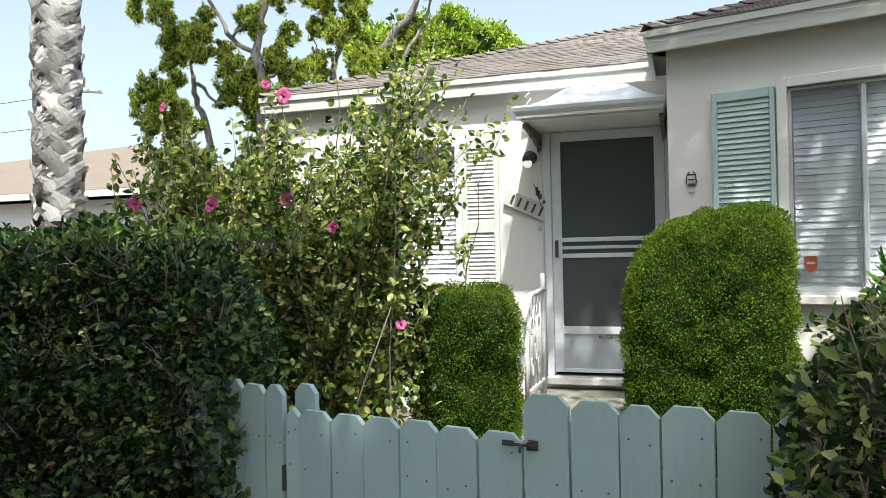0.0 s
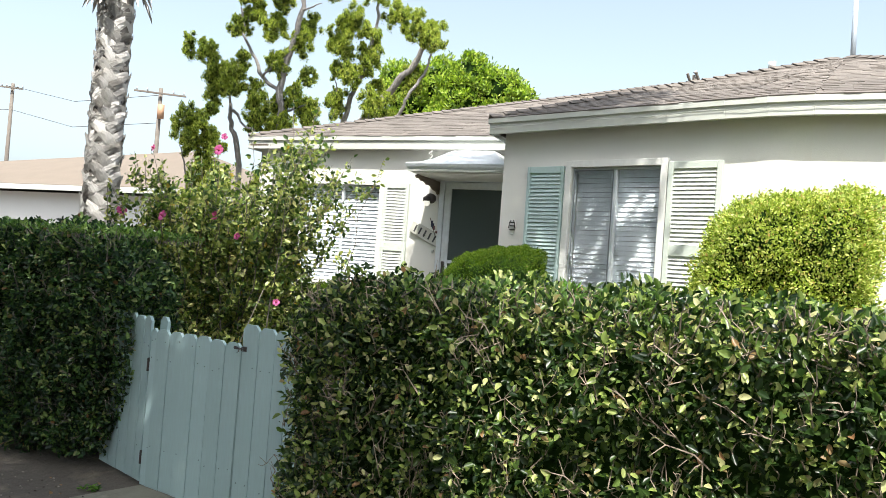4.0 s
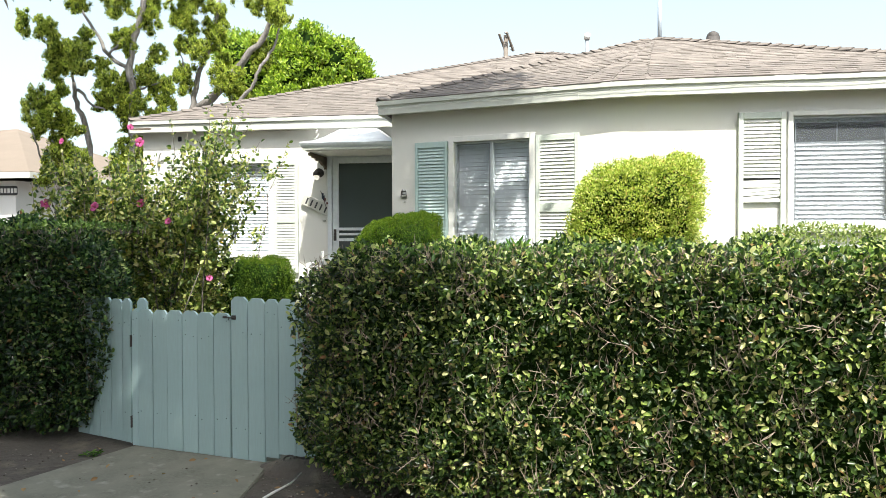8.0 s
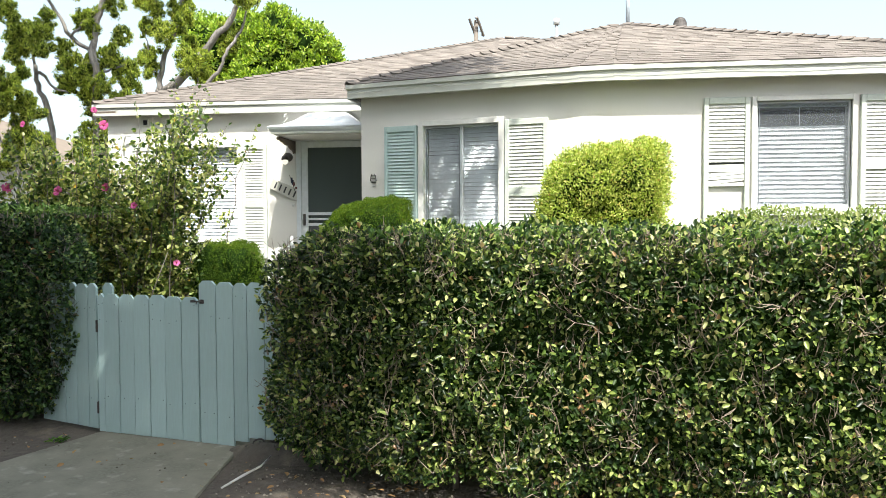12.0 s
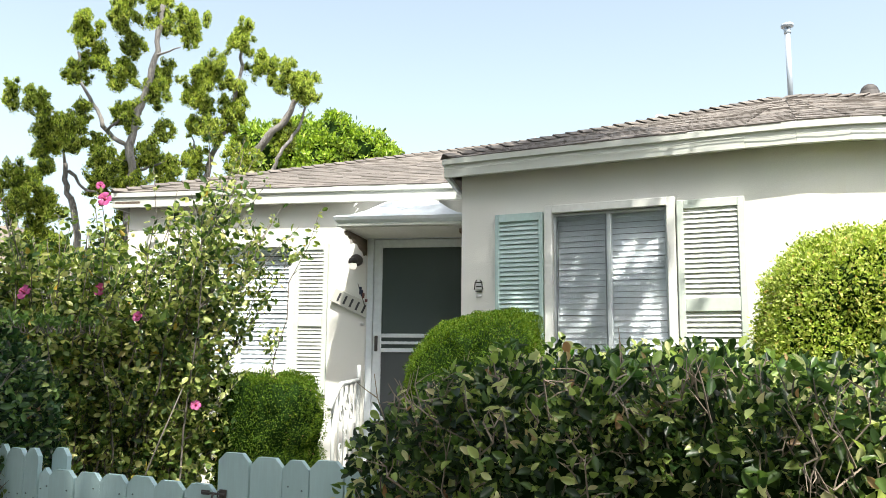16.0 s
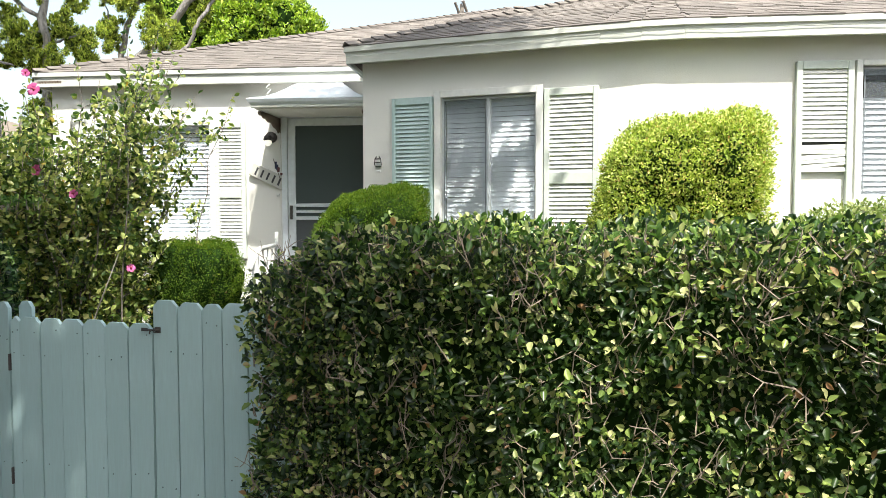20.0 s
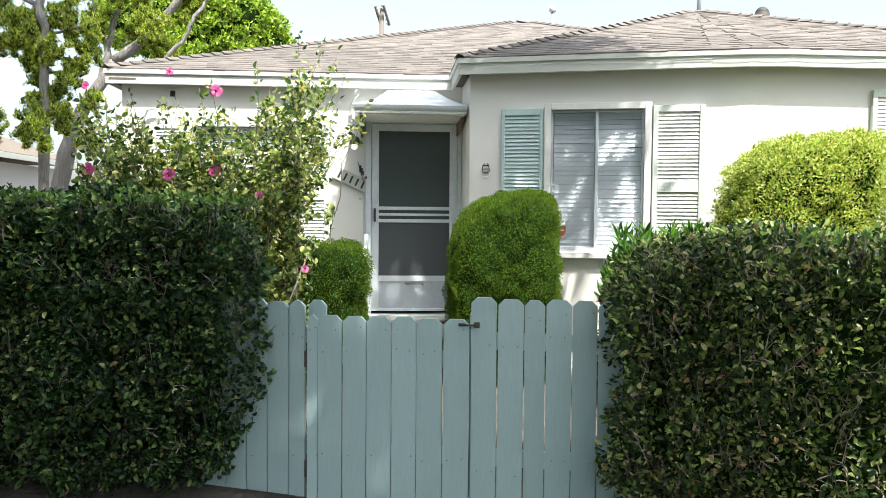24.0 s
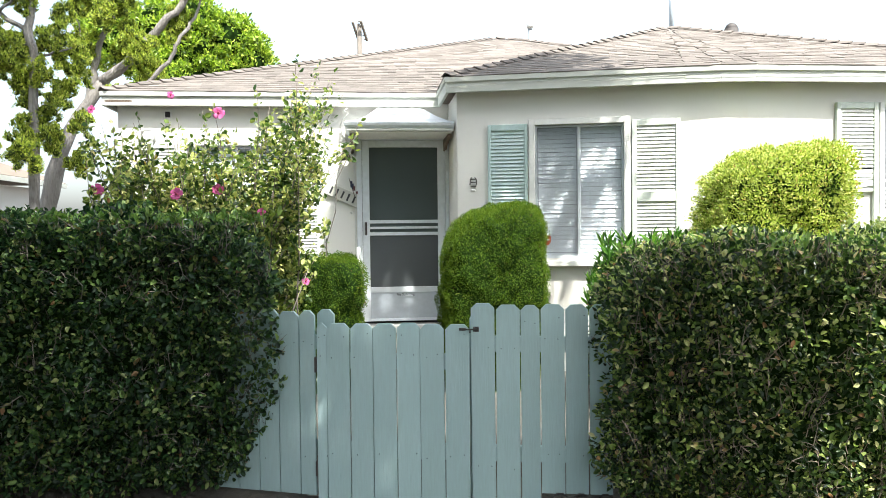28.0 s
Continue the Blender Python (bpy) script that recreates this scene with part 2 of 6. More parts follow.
JUN_LEAF = leafy("juniper_needle", [(0.0, (0.10, 0.145, 0.024)), (0.35, (0.235, 0.315, 0.045)), (0.75, (0.455, 0.535, 0.09)), (0.97, (0.60, 0.61, 0.15))], rough=0.6, glow=0.35, sheen=0.2)
# Dark green for clump insides: shade under the tufts put into colour.
JUN_SHADE = leafy("juniper_inner_shade", [(0.0, (0.04, 0.062, 0.015)), (1.0, (0.08, 0.11, 0.026))], rough=0.9, glow=0.0, sheen=0.1)
FIG_LEAF = leafy("broad_leaf", [(0.0, (0.06, 0.11, 0.012)), (0.4, (0.18, 0.29, 0.032)), (0.8, (0.38, 0.51, 0.062)), (0.97, (0.55, 0.62, 0.13))], rough=0.3, glow=0.33, sheen=0.55)
SYC_LEAF = leafy("street_tree_leaf", [(0.0, (0.03, 0.065, 0.02)), (0.6, (0.055, 0.11, 0.03)), (1.0, (0.09, 0.15, 0.04))], rough=0.45, glow=0.3)
DRY_LEAF = leafy("dry_leaf", [(0.0, (0.20, 0.12, 0.06)), (0.6, (0.30, 0.18, 0.08)), (1.0, (0.38, 0.28, 0.14))], rough=0.8, glow=0.1)
CRUMB = leafy("crumb", [(0.0, (0.07, 0.06, 0.05)), (0.5, (0.17, 0.15, 0.125)), (1.0, (0.34, 0.31, 0.27))], rough=0.9, glow=0.0, sheen=0.2)
GRASS = leafy("dry_grass", [(0.0, (0.14, 0.14, 0.055)), (0.5, (0.30, 0.26, 0.13)), (1.0, (0.44, 0.38, 0.22))], rough=0.7, glow=0.2)
PETAL = leafy("pink_petal", [(0.0, (0.44, 0.07, 0.22)), (0.5, (0.52, 0.11, 0.28)), (1.0, (0.60, 0.20, 0.37))], rough=0.5, glow=0.3)
PISTIL = surface("flower_centre", (0.45, 0.05, 0.12), (0.4, 0.04, 0.1), fine=30, coarse=9, bump=0)


def glass_material():
    def build(nt, nodes, links, bs):
        bs.inputs["Base Color"].default_value = (0.96, 0.985, 1.0, 1)
        bs.inputs["Roughness"].default_value = 0.02
        bs.inputs["Transmission Weight"].default_value = 1.0
        bs.inputs["IOR"].default_value = 1.45
    return shader("window_glass", build)


GLASS = glass_material()


def gauze_material(name, alpha):
    def build(nt, nodes, links, bs):
        bs.inputs["Base Color"].default_value = (0.16, 0.18, 0.20, 1)
        bs.inputs["Roughness"].default_value = 0.7
        bs.inputs["Alpha"].default_value = alpha
    return shader(name, build)


SCREEN_EDGE = surface("screen_edge", (0.20, 0.22, 0.24), (0.15, 0.17, 0.18), fine=40, coarse=6, rough=0.5, bump=0)
GAUZE = gauze_material("insect_gauze", 0.06)
GAUZE_DENSE = gauze_material("dense_gauze", 0.28)


# Weak emission on the white globe stands in for sunlight on it.
def globe_glow():
    def build(nt, nodes, links, bs):
        bs.inputs["Base Color"].default_value = (0.9, 0.88, 0.8, 1)
        bs.inputs["Emission Color"].default_value = (1.0, 0.93, 0.8, 1)
        bs.inputs["Emission Strength"].default_value = 0.4
    return shader("globe_glow", build)


BULB = globe_glow()


# ---- mesh helpers ----
def obj(name, mesh, material, parent=None, label="", m=None):
    ob = new(name, mesh)
    if material and not mesh.materials:
        mesh.materials.append(material)
    if parent:
        ob.parent = parent
    if m is not None:
        ob.matrix_basis = m
    if label:
        ob["label"] = label
    return ob


def part(name, bm, material, parent=None, label="", smooth=False, m=None):
    me = bpy.data.meshes.new(name)
    bm.normal_update()
    if smooth:
        for f in bm.faces:
            f.smooth = True
    bm.to_mesh(me)
    bm.free()
    return obj(name, me, material, parent, label, m)


def thing(name, label, category, group="", m=None, kind=""):
    ob = new(name)
    ob.empty_display_size = 0.1
    if m is not None:
        ob.matrix_basis = m
    return tagged(ob, label, category, group, kind)


def box(bm, x0, x1, y0, y1, z0, z1, bevel=0.0, m=None):
    r = bmesh.ops.create_cube(bm, size=1.0, matrix=Matrix.Translation(((x0 + x1) / 2, (y0 + y1) / 2, (z0 + z1) / 2)) @ Matrix.Diagonal((x1 - x0, y1 - y0, z1 - z0, 1)))
    vs = r["verts"]
    if bevel:
        es = list({e for v in vs for e in v.link_edges})
        rb = bmesh.ops.bevel(bm, geom=es, offset=bevel, segments=1, affect="EDGES")
        vs = rb["verts"]
    if m is not None:
        bmesh.ops.transform(bm, matrix=m, verts=vs)
    return vs


def boxed(name, x0, x1, y0, y1, z0, z1, material, parent=None, bevel=0.004, label="", m=None):
    bm = bmesh.new()
    box(bm, x0, x1, y0, y1, z0, z1, bevel)
    return part(name, bm, material, parent, label, m=m)


def prism(bm, outline, y0, y1):
    """An outline of (x, z) points drawn out from y0 to y1."""
    a = [bm.verts.new((x, y0, z)) for x, z in outline]
    b = [bm.verts.new((x, y1, z)) for x, z in outline]
    bm.faces.new(a)
    bm.faces.new(b[::-1])
    n = len(a)
    for i in range(n):
        bm.faces.new((a[i], b[i], b[(i + 1) % n], a[(i + 1) % n]))
    bmesh.ops.recalc_face_normals(bm, faces=bm.faces)


def tube(bm, pts, radii, sides=8):
    """A tapered tube along points."""
    rings = []
    pts = [Vector(p) for p in pts]
    for i, p in enumerate(pts):
        d = (pts[min(i + 1, len(pts) - 1)] - pts[max(i - 1, 0)]).normalized()
        a = d.orthogonal().normalized() if i == 0 else (a - d * a.dot(d)).normalized()
        b = d.cross(a)
        r = radii[i] if isinstance(radii, (list, tuple)) else radii
        rings.append([bm.verts.new(p + (a * math.cos(k * math.tau / sides) + b * math.sin(k * math.tau / sides)) * r) for k in range(sides)])
    for r0, r1 in zip(rings, rings[1:]):
        for k in range(sides):
            bm.faces.new((r0[k], r0[(k + 1) % sides], r1[(k + 1) % sides], r1[k]))
    bm.faces.new(rings[0][::-1])
    bm.faces.new(rings[-1])


def tubed(name, pts, radii, material, parent=None, sides=8, label="", smooth=True):
    bm = bmesh.new()
    tube(bm, pts, radii, sides)
    return part(name, bm, material, parent, label, smooth)


def raw_mesh(name, verts, faces):
    """A mesh from arrays: verts (n, 3), faces (m, k) all with k corners."""
    me = bpy.data.meshes.new(name)
    n, m, k = len(verts), len(faces), faces.shape[1]
    me.vertices.add(n)
    me.vertices.foreach_set("co", np.asarray(verts, np.float32).ravel())
    me.loops.add(m * k)
    me.loops.foreach_set("vertex_index", np.asarray(faces, np.int32).ravel())
    me.polygons.add(m)
    me.polygons.foreach_set("loop_start", np.arange(m, dtype=np.int32) * k)
    me.polygons.foreach_set("loop_total", np.full(m, k, np.int32))
    me.update(calc_edges=True)
    me.validate()
    return me


def unit(a):
    return a / np.maximum(np.linalg.norm(a, axis=-1, keepdims=True), 1e-9)


LEAF_LONG = np.array([0, 0.2, 0.52, 0.83, 1.0, 0.83, 0.52, 0.2])
LEAF_WIDE = np.array([0, 0.66, 1.0, 0.62, 0.0, -0.62, -1.0, -0.66])


def leaf_mesh(name, pos, axis, face, length, width=0.5, fold=0.25, droop=0.15, simple=False):
    """Leaves as small folded blades: base at pos, along axis, facing face."""
    n = len(pos)
    axis = unit(axis)
    side = unit(np.cross(axis, face))
    up = np.cross(side, axis)
    L = np.broadcast_to(np.asarray(length, float), (n,))[:, None, None]
    if simple:
        u, w = np.array([0, 0.45, 1.0, 0.45])[None, :, None], np.array([0, 1.0, 0, -1.0])[None, :, None] * width * 0.5
        v = pos[:, None] + L * (axis[:, None] * u + side[:, None] * w + up[:, None] * (np.abs(w) * 2 * fold))
        return raw_mesh(name, v.reshape(-1, 3), np.arange(n * 4).reshape(n, 4))
    u, w = LEAF_LONG[None, :, None], LEAF_WIDE[None, :, None] * width * 0.5
    v = pos[:, None] + L * (axis[:, None] * u + side[:, None] * w + up[:, None] * (np.abs(w) * 2 * fold - droop * u * u))
    base = np.arange(n)[:, None] * 8
    f = np.stack([base + np.array([0, 4, 3, 2, 1]), base + np.array([0, 7, 6, 5, 4])], 1).reshape(-1, 5)
    return raw_mesh(name, v.reshape(-1, 3), f)


RNG = np.random.default_rng(7)


def leaves(name, pos, nrm, length, material, parent, width=0.5, spread=0.9, up=0.3, fold=0.25, droop=0.15, label="", simple=False, sky=0.35, wild=0.55):
    n = len(pos)
    axis = unit(nrm * 0.6 + RNG.normal(size=(n, 3)) * spread * 0.6 + np.array([0, 0, up]))
    face = unit(nrm * 0.8 + RNG.normal(size=(n, 3)) * wild + np.array([0, 0, sky]))
    ln = length * RNG.uniform(0.5, 1.3, n)
    ob = obj(name, leaf_mesh(name, pos, axis, face, ln, width, fold, droop, simple), material, parent, label)
    return tagged(ob, kind="stuff")


def lumps(p, size, amp, seed=0.0):
    """Smooth random bulges at points."""
    return np.array([noise.noise(Vector(q) / size + Vector((seed, seed * 1.7, 3.1))) for q in p]) * amp


def box_shell(n, size, top=True, power=6.0, lump=0.05, lump_size=0.35, depth=0.1, seed=0.0, keep_bottom=False):
    """Points and normals on a rounded block of half sizes size about its centre."""
    a, b, c = size
    areas = np.array([b * c, b * c, a * c, a * c, a * b, a * b * (0.3 if keep_bottom else 0.0)])
    which = RNG.choice(6, n, p=areas / areas.sum())
    uv = RNG.uniform(-1, 1, (n, 2))
    p = np.zeros((n, 3))
    for k in range(6):
        s = which == k
        ax = k // 2
        o = [i for i in range(3) if i != ax]
        p[s, ax] = 1 if k % 2 == 0 else -1
        p[s, o[0]], p[s, o[1]] = uv[s, 0], uv[s, 1]
    r = (np.abs(p) ** power).sum(1) ** (1 / power)
    q = p / r[:, None]
    nrm = unit(np.sign(q) * np.abs(q) ** (power - 1) / np.array(size))
    pos = q * np.array(size)
    pos = pos + nrm * (lumps(pos, lump_size, lump, seed) + lumps(pos, 0.11, lump * 0.7, seed + 4.2) - RNG.exponential(depth, n).clip(0, depth * 4))[:, None]
    return pos, nrm


def ball_shell(n, size, power=2.4, lump=0.05, lump_size=0.3, depth=0.06, seed=0.0, low=-1.0, fine=0.5):
    d = unit(RNG.normal(size=(n * 2, 3)))
    d = d[d[:, 2] > low][:n]
    r = (np.abs(d) ** power).sum(1) ** (-1 / power)
    q = d * r[:, None]
    nrm = unit(np.sign(q) * np.abs(q) ** (power - 1) / np.array(size))
    pos = q * np.array(size)
    return pos + nrm * (lumps(pos, lump_size, lump, seed) + lumps(pos, 0.10, lump * fine, seed + 2.7) - RNG.exponential(depth, len(pos)).clip(0, depth * 4))[:, None], nrm


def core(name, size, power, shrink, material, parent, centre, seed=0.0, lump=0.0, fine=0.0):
    """A near-black body filling a clipped bush, its inner shade as colour; bulges with its leaves where lump is given.
    """
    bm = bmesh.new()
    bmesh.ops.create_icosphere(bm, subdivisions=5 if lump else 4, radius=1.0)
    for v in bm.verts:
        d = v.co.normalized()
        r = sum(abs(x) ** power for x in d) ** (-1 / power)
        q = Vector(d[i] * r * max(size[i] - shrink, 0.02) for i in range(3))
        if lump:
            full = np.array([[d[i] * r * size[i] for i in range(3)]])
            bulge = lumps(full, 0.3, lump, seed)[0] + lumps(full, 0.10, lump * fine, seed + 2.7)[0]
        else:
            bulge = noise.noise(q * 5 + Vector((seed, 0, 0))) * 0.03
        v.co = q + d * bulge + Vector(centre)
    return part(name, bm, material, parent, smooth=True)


# ---- ground ----
def build_ground():
    bm = bmesh.new()
    n = 80
    near = [(-14 + 28 * i / n) for i in range(n + 1)]
    xs = [-600, -120, -40] + near + [40, 120, 600]
    ys = [-600, -120, -40] + [v - 2 for v in near] + [40, 120, 600]
    grid = []
    for y in ys:
        row = []
        for x in xs:
            z = -0.03 + 0.02 * noise.noise(Vector((x, y, 0)) * 0.9)
            if y > -4.05:
                z += min((y + 4.05) * 0.09, 0.14)
            row.append(bm.verts.new((x, y, z)))
        grid.append(row)
    for i in range(len(ys) - 1):
        for j in range(len(xs) - 1):
            bm.faces.new((grid[i][j], grid[i][j + 1], grid[i + 1][j + 1], grid[i + 1][j]))
    tagged(part("ground", bm, SOIL, smooth=True), "bare brown soil of the front yard and verge", "ground", kind="structure")


build_ground()
FA = radians(-12)
M_GATE = Matrix.Translation((0.54, -4.12, 0)) @ Matrix.Rotation(FA, 4, "Z")


def build_path():
    """The path to the gate and the sidewalk, slab by slab."""
    path = thing("pavement", "worn stained concrete path leading to the gate", "path", m=M_GATE, kind="structure")
    for y0, y1 in ((-1.25, 0.03), (-2.6, -1.262)):
        bm = bmesh.new()
        q = [(-0.85 + 0.10 * y1, y1), (-0.85 + 0.10 * y0, y0), (0.30 - 0.36 * y0, y0), (0.30 - 0.36 * y1, y1)]
        lo = [bm.verts.new((x, y, -0.12)) for x, y in q]
        hi = [bm.verts.new((x, y, -0.008)) for x, y in q]
        bm.faces.new(hi)
        bm.faces.new(lo[::-1])
        for i in range(4):
            bm.faces.new((lo[i], lo[(i + 1) % 4], hi[(i + 1) % 4], hi[i]))
        bmesh.ops.recalc_face_normals(bm, faces=bm.faces)
        bmesh.ops.bevel(bm, geom=[e for e in bm.edges if all(v in hi for v in e.verts)], offset=0.007, segments=2, affect="EDGES")
        part("slab", bm, CONCRETE, path)
    boxed("slab", -0.95, 0.38, 0.05, 2.3, -0.1, -0.006, CONCRETE, path, 0.008)
    walkway = thing("sidewalk", "grey concrete sidewalk slabs along the street", "sidewalk", m=M_GATE, kind="structure")
    for i in range(-6, 8):
        boxed("slab", i * 1.3, i * 1.3 + 1.288, -4.2, -2.612, -0.12, 0.012 + 0.004 * (i % 3), CONCRETE, walkway, 0.008)


build_path()


# ---- house ----
WING = Matrix.Translation((1.151, -0.901, 0)) @ Matrix.Rotation(radians(-15.5), 4, "Z")
MAIN = Matrix.Translation((0, 0.03, 0))
RIGHT = Matrix.Translation((0, -1.48, 0))
EAVE = 2.93
WALL_TOP = 2.86


def wall(name, m, x0, x1, z0, z1, holes, label, thick=0.15):
    """A wall in its own frame, its outer face at y = 0, with openings (x0, x1, z0, z1) right through it."""
    bm = bmesh.new()
    xs = sorted({x0, x1, *(v for h in holes for v in h[:2])})
    zs = sorted({z0, z1, *(v for h in holes for v in h[2:])})
    for a, b in zip(xs, xs[1:]):
        for c, d in zip(zs, zs[1:]):
            mx, mz = (a + b) / 2, (c + d) / 2
            if not any(h[0] < mx < h[1] and h[2] < mz < h[3] for h in holes):
                box(bm, a, b, 0, thick, c, d)
    bmesh.ops.remove_doubles(bm, verts=bm.verts, dist=0.0005)
    bm.verts.index_update()
    seen = {}
    for f in bm.faces:
        seen.setdefault(frozenset(v.index for v in f.verts), []).append(f)
    bmesh.ops.delete(bm, geom=[f for fs in seen.values() if len(fs) > 1 for f in fs], context="FACES")
    return tagged(part(name, bm, STUCCO, m=m), label, "wall", kind="structure")


LWIN = (-1.90, -0.90, 1.25, 2.38)
WWIN = (0.45, 1.28, 1.19, 2.46)
RWIN = (4.80, 5.64, 1.59, 2.58)
DOOR = (-0.10, 0.84, 0.46, 2.46)
wall("wall_main", MAIN, -2.60, 0.86, -0.1, WALL_TOP, [LWIN, DOOR], "cream stucco wall with the entrance door")
wall("wall_wing", WING, -0.30, 1.92, -0.1, WALL_TOP, [WWIN], "cream stucco wall of the angled front wing")
wall("wall_right", RIGHT, 3.48, 6.85, -0.1, WALL_TOP, [RWIN], "cream stucco front wall with a wide window")


def build_bend():
    """The soft bend between the wing and the wall beyond it."""
    bm = bmesh.new()
    a, b = WING @ Vector((1.92, 0, 0)), Vector((3.48, -1.48, 0))
    c = WING @ Vector((2.167, 0, 0))
    n = 14
    outer = [(a * (1 - t) ** 2 + c * 2 * t * (1 - t) + b * t * t) for t in (i / n for i in range(n + 1))]
    inner = [p + Vector((0.02, 0.15, 0)) for p in outer]
    rows = [[bm.verts.new((p.x, p.y, z)) for p in (*outer, *inner[::-1])] for z in (-0.1, WALL_TOP)]
    k = len(rows[0])
    for i in range(k):
        bm.faces.new((rows[0][i], rows[0][(i + 1) % k], rows[1][(i + 1) % k], rows[1][i]))
    for e in bm.edges:
        u, v = e.verts
        if abs(u.co.z - v.co.z) > 1 and any((w - u.co).xy.length < 0.001 for w in (outer[0], outer[-1], inner[0], inner[-1])):
            e.smooth = False
    bmesh.ops.recalc_face_normals(bm, faces=bm.faces)
    tagged(part("wall_bend", bm, STUCCO, smooth=True), "cream stucco wall, softly bent corner", "wall", kind="structure")


build_bend()
tagged(boxed("wall_wing_side", 0.86, 1.01, -0.80, 0.026, -0.1, WALL_TOP, STUCCO, bevel=0), "cream stucco return wall beside the door", "wall", kind="structure")
tagged(boxed("wall_left_side", -2.60, -2.45, 0.18, 8.4, -0.1, WALL_TOP, STUCCO, bevel=0), "cream stucco side wall", "wall", kind="structure")
tagged(boxed("wall_right_side", 6.70, 6.85, -1.326, 8.4, -0.1, WALL_TOP, STUCCO, bevel=0), "cream stucco side wall", "wall", kind="structure")
tagged(boxed("wall_back", -2.6, 6.85, 8.404, 8.55, -0.1, WALL_TOP, STUCCO, bevel=0), "cream stucco rear wall", "wall", kind="structure")
tagged(boxed("floor", -2.4, 6.65, 0.2, 8.38, 0.30, 0.42, SOFFIT, bevel=0), "dark wooden floor inside the house", "floor", kind="structure")
tagged(boxed("ceiling", -2.4, 6.65, 0.2, 8.38, 2.60, 2.68, NEIGH_WALL, bevel=0), "white plaster ceiling inside the house", "ceiling", kind="structure")


# roof
PEAK_M, PEAK_W = Vector((2.16, 4.55, 4.655)), Vector((3.86, 1.36, 4.035))
MA, MB = Vector((-2.72, -0.09, EAVE)), Vector((7.0, -0.09, EAVE))
MC, MD = Vector((7.0, 9.2, EAVE)), Vector((-2.72, 9.2, EAVE))
PEAK_E = Vector((2.38, 4.55, 4.655))
WA, WR = Vector((0.74, -0.95, EAVE)), Vector((7.0, -1.66, EAVE))
WJ, WK, WL = Vector((2.86, -1.538, EAVE)), Vector((3.16, -1.610, EAVE)), Vector((3.47, -1.650, EAVE))
WING_EAVE = [WA, WJ, WK, WL, WR]
WQ, WB, WC = Vector((3.86, 4.2, 4.035)), Vector((0.74, 4.2, EAVE)), Vector((7.0, 4.2, EAVE))


def slab(bm, faces, drop):
    for pts in faces:
        top = [bm.verts.new(p) for p in pts]
        low = [bm.verts.new(p - Vector((0, 0, drop))) for p in pts]
        bm.faces.new(top)
        bm.faces.new(low[::-1])
        for i in range(len(pts)):
            j = (i + 1) % len(pts)
            bm.faces.new((top[i], low[i], low[j], top[j]))


def shingle_tabs(a, b, c, d, seed, expo=0.118, wide=0.16):
    """Tabs laid in courses on the roof face with the eave a-b and the top d-c: placed as (origin, u, v, n, width, height)."""
    rnd = random.Random(seed)
    u = (b - a).normalized()
    n = u.cross(d - a).normalized()
    v = n.cross(u)
    top = (d - a).dot(v)
    da, cb = (d - a).dot(u), (c - a).dot(u)
    length = (b - a).length
    rows = int(top / expo)
    for k in range(rows):
        h = (k + 0.5) * expo / top
        u0, u1 = da * h, length + (cb - length) * h
        x = u0 - (k % 3) * wide * 0.34
        while x < u1 - 0.03:
            w = wide * rnd.uniform(0.55, 1.25)
            x0, x1 = max(x, u0), min(x + w, u1)
            if x1 - x0 > 0.04:
                yield a + u * x0 + v * (k * expo - 0.02 + rnd.uniform(-0.003, 0.003)), u, v, n, x1 - x0 - 0.0015, expo * 1.12, rnd.uniform(0.003, 0.009)
            x += w


def tab_verts(t):
    o, u, v, n, w, h, lift = t
    lo, hi = n * 0.001, n * (lift + 0.004)
    return [o + lo, o + u * w + lo, o + u * w + v * h + n * 0.0005, o + v * h + n * 0.0005, o + hi, o + u * w + hi, o + u * w + v * h + n * 0.006, o + v * h + n * 0.006]


TAB_FACES = [(4, 5, 6, 7), (0, 1, 5, 4), (1, 2, 6, 5), (3, 0, 4, 7), (2, 3, 7, 6)]


def lay_shingles(roof, faces, single, hidden=99.0):
    """The tabs nearest the eave as single pieces, the rest and those past x = hidden joined."""
    tabs = [t for i, f in enumerate(faces) for t in shingle_tabs(*f, seed=i + 3)]
    tabs.sort(key=lambda t: t[0].z + (9 if t[0].x > hidden else 0))
    joined_v, joined_f = [], []
    for i, t in enumerate(tabs):
        vs = tab_verts(t)
        if i < single:
            me = bpy.data.meshes.new("shingle")
            me.from_pydata([p - t[0] for p in vs], [], TAB_FACES)
            obj("shingle", me, SHINGLE, roof, m=Matrix.Translation(t[0]))
        else:
            k = len(joined_v)
            joined_v += vs
            joined_f += [tuple(k + j for j in f) for f in TAB_FACES]
    if joined_v:
        me = bpy.data.meshes.new("shingles")
        me.from_pydata(joined_v, [], joined_f)
        tagged(obj("shingles", me, SHINGLE_JOINED, roof), kind="stuff")


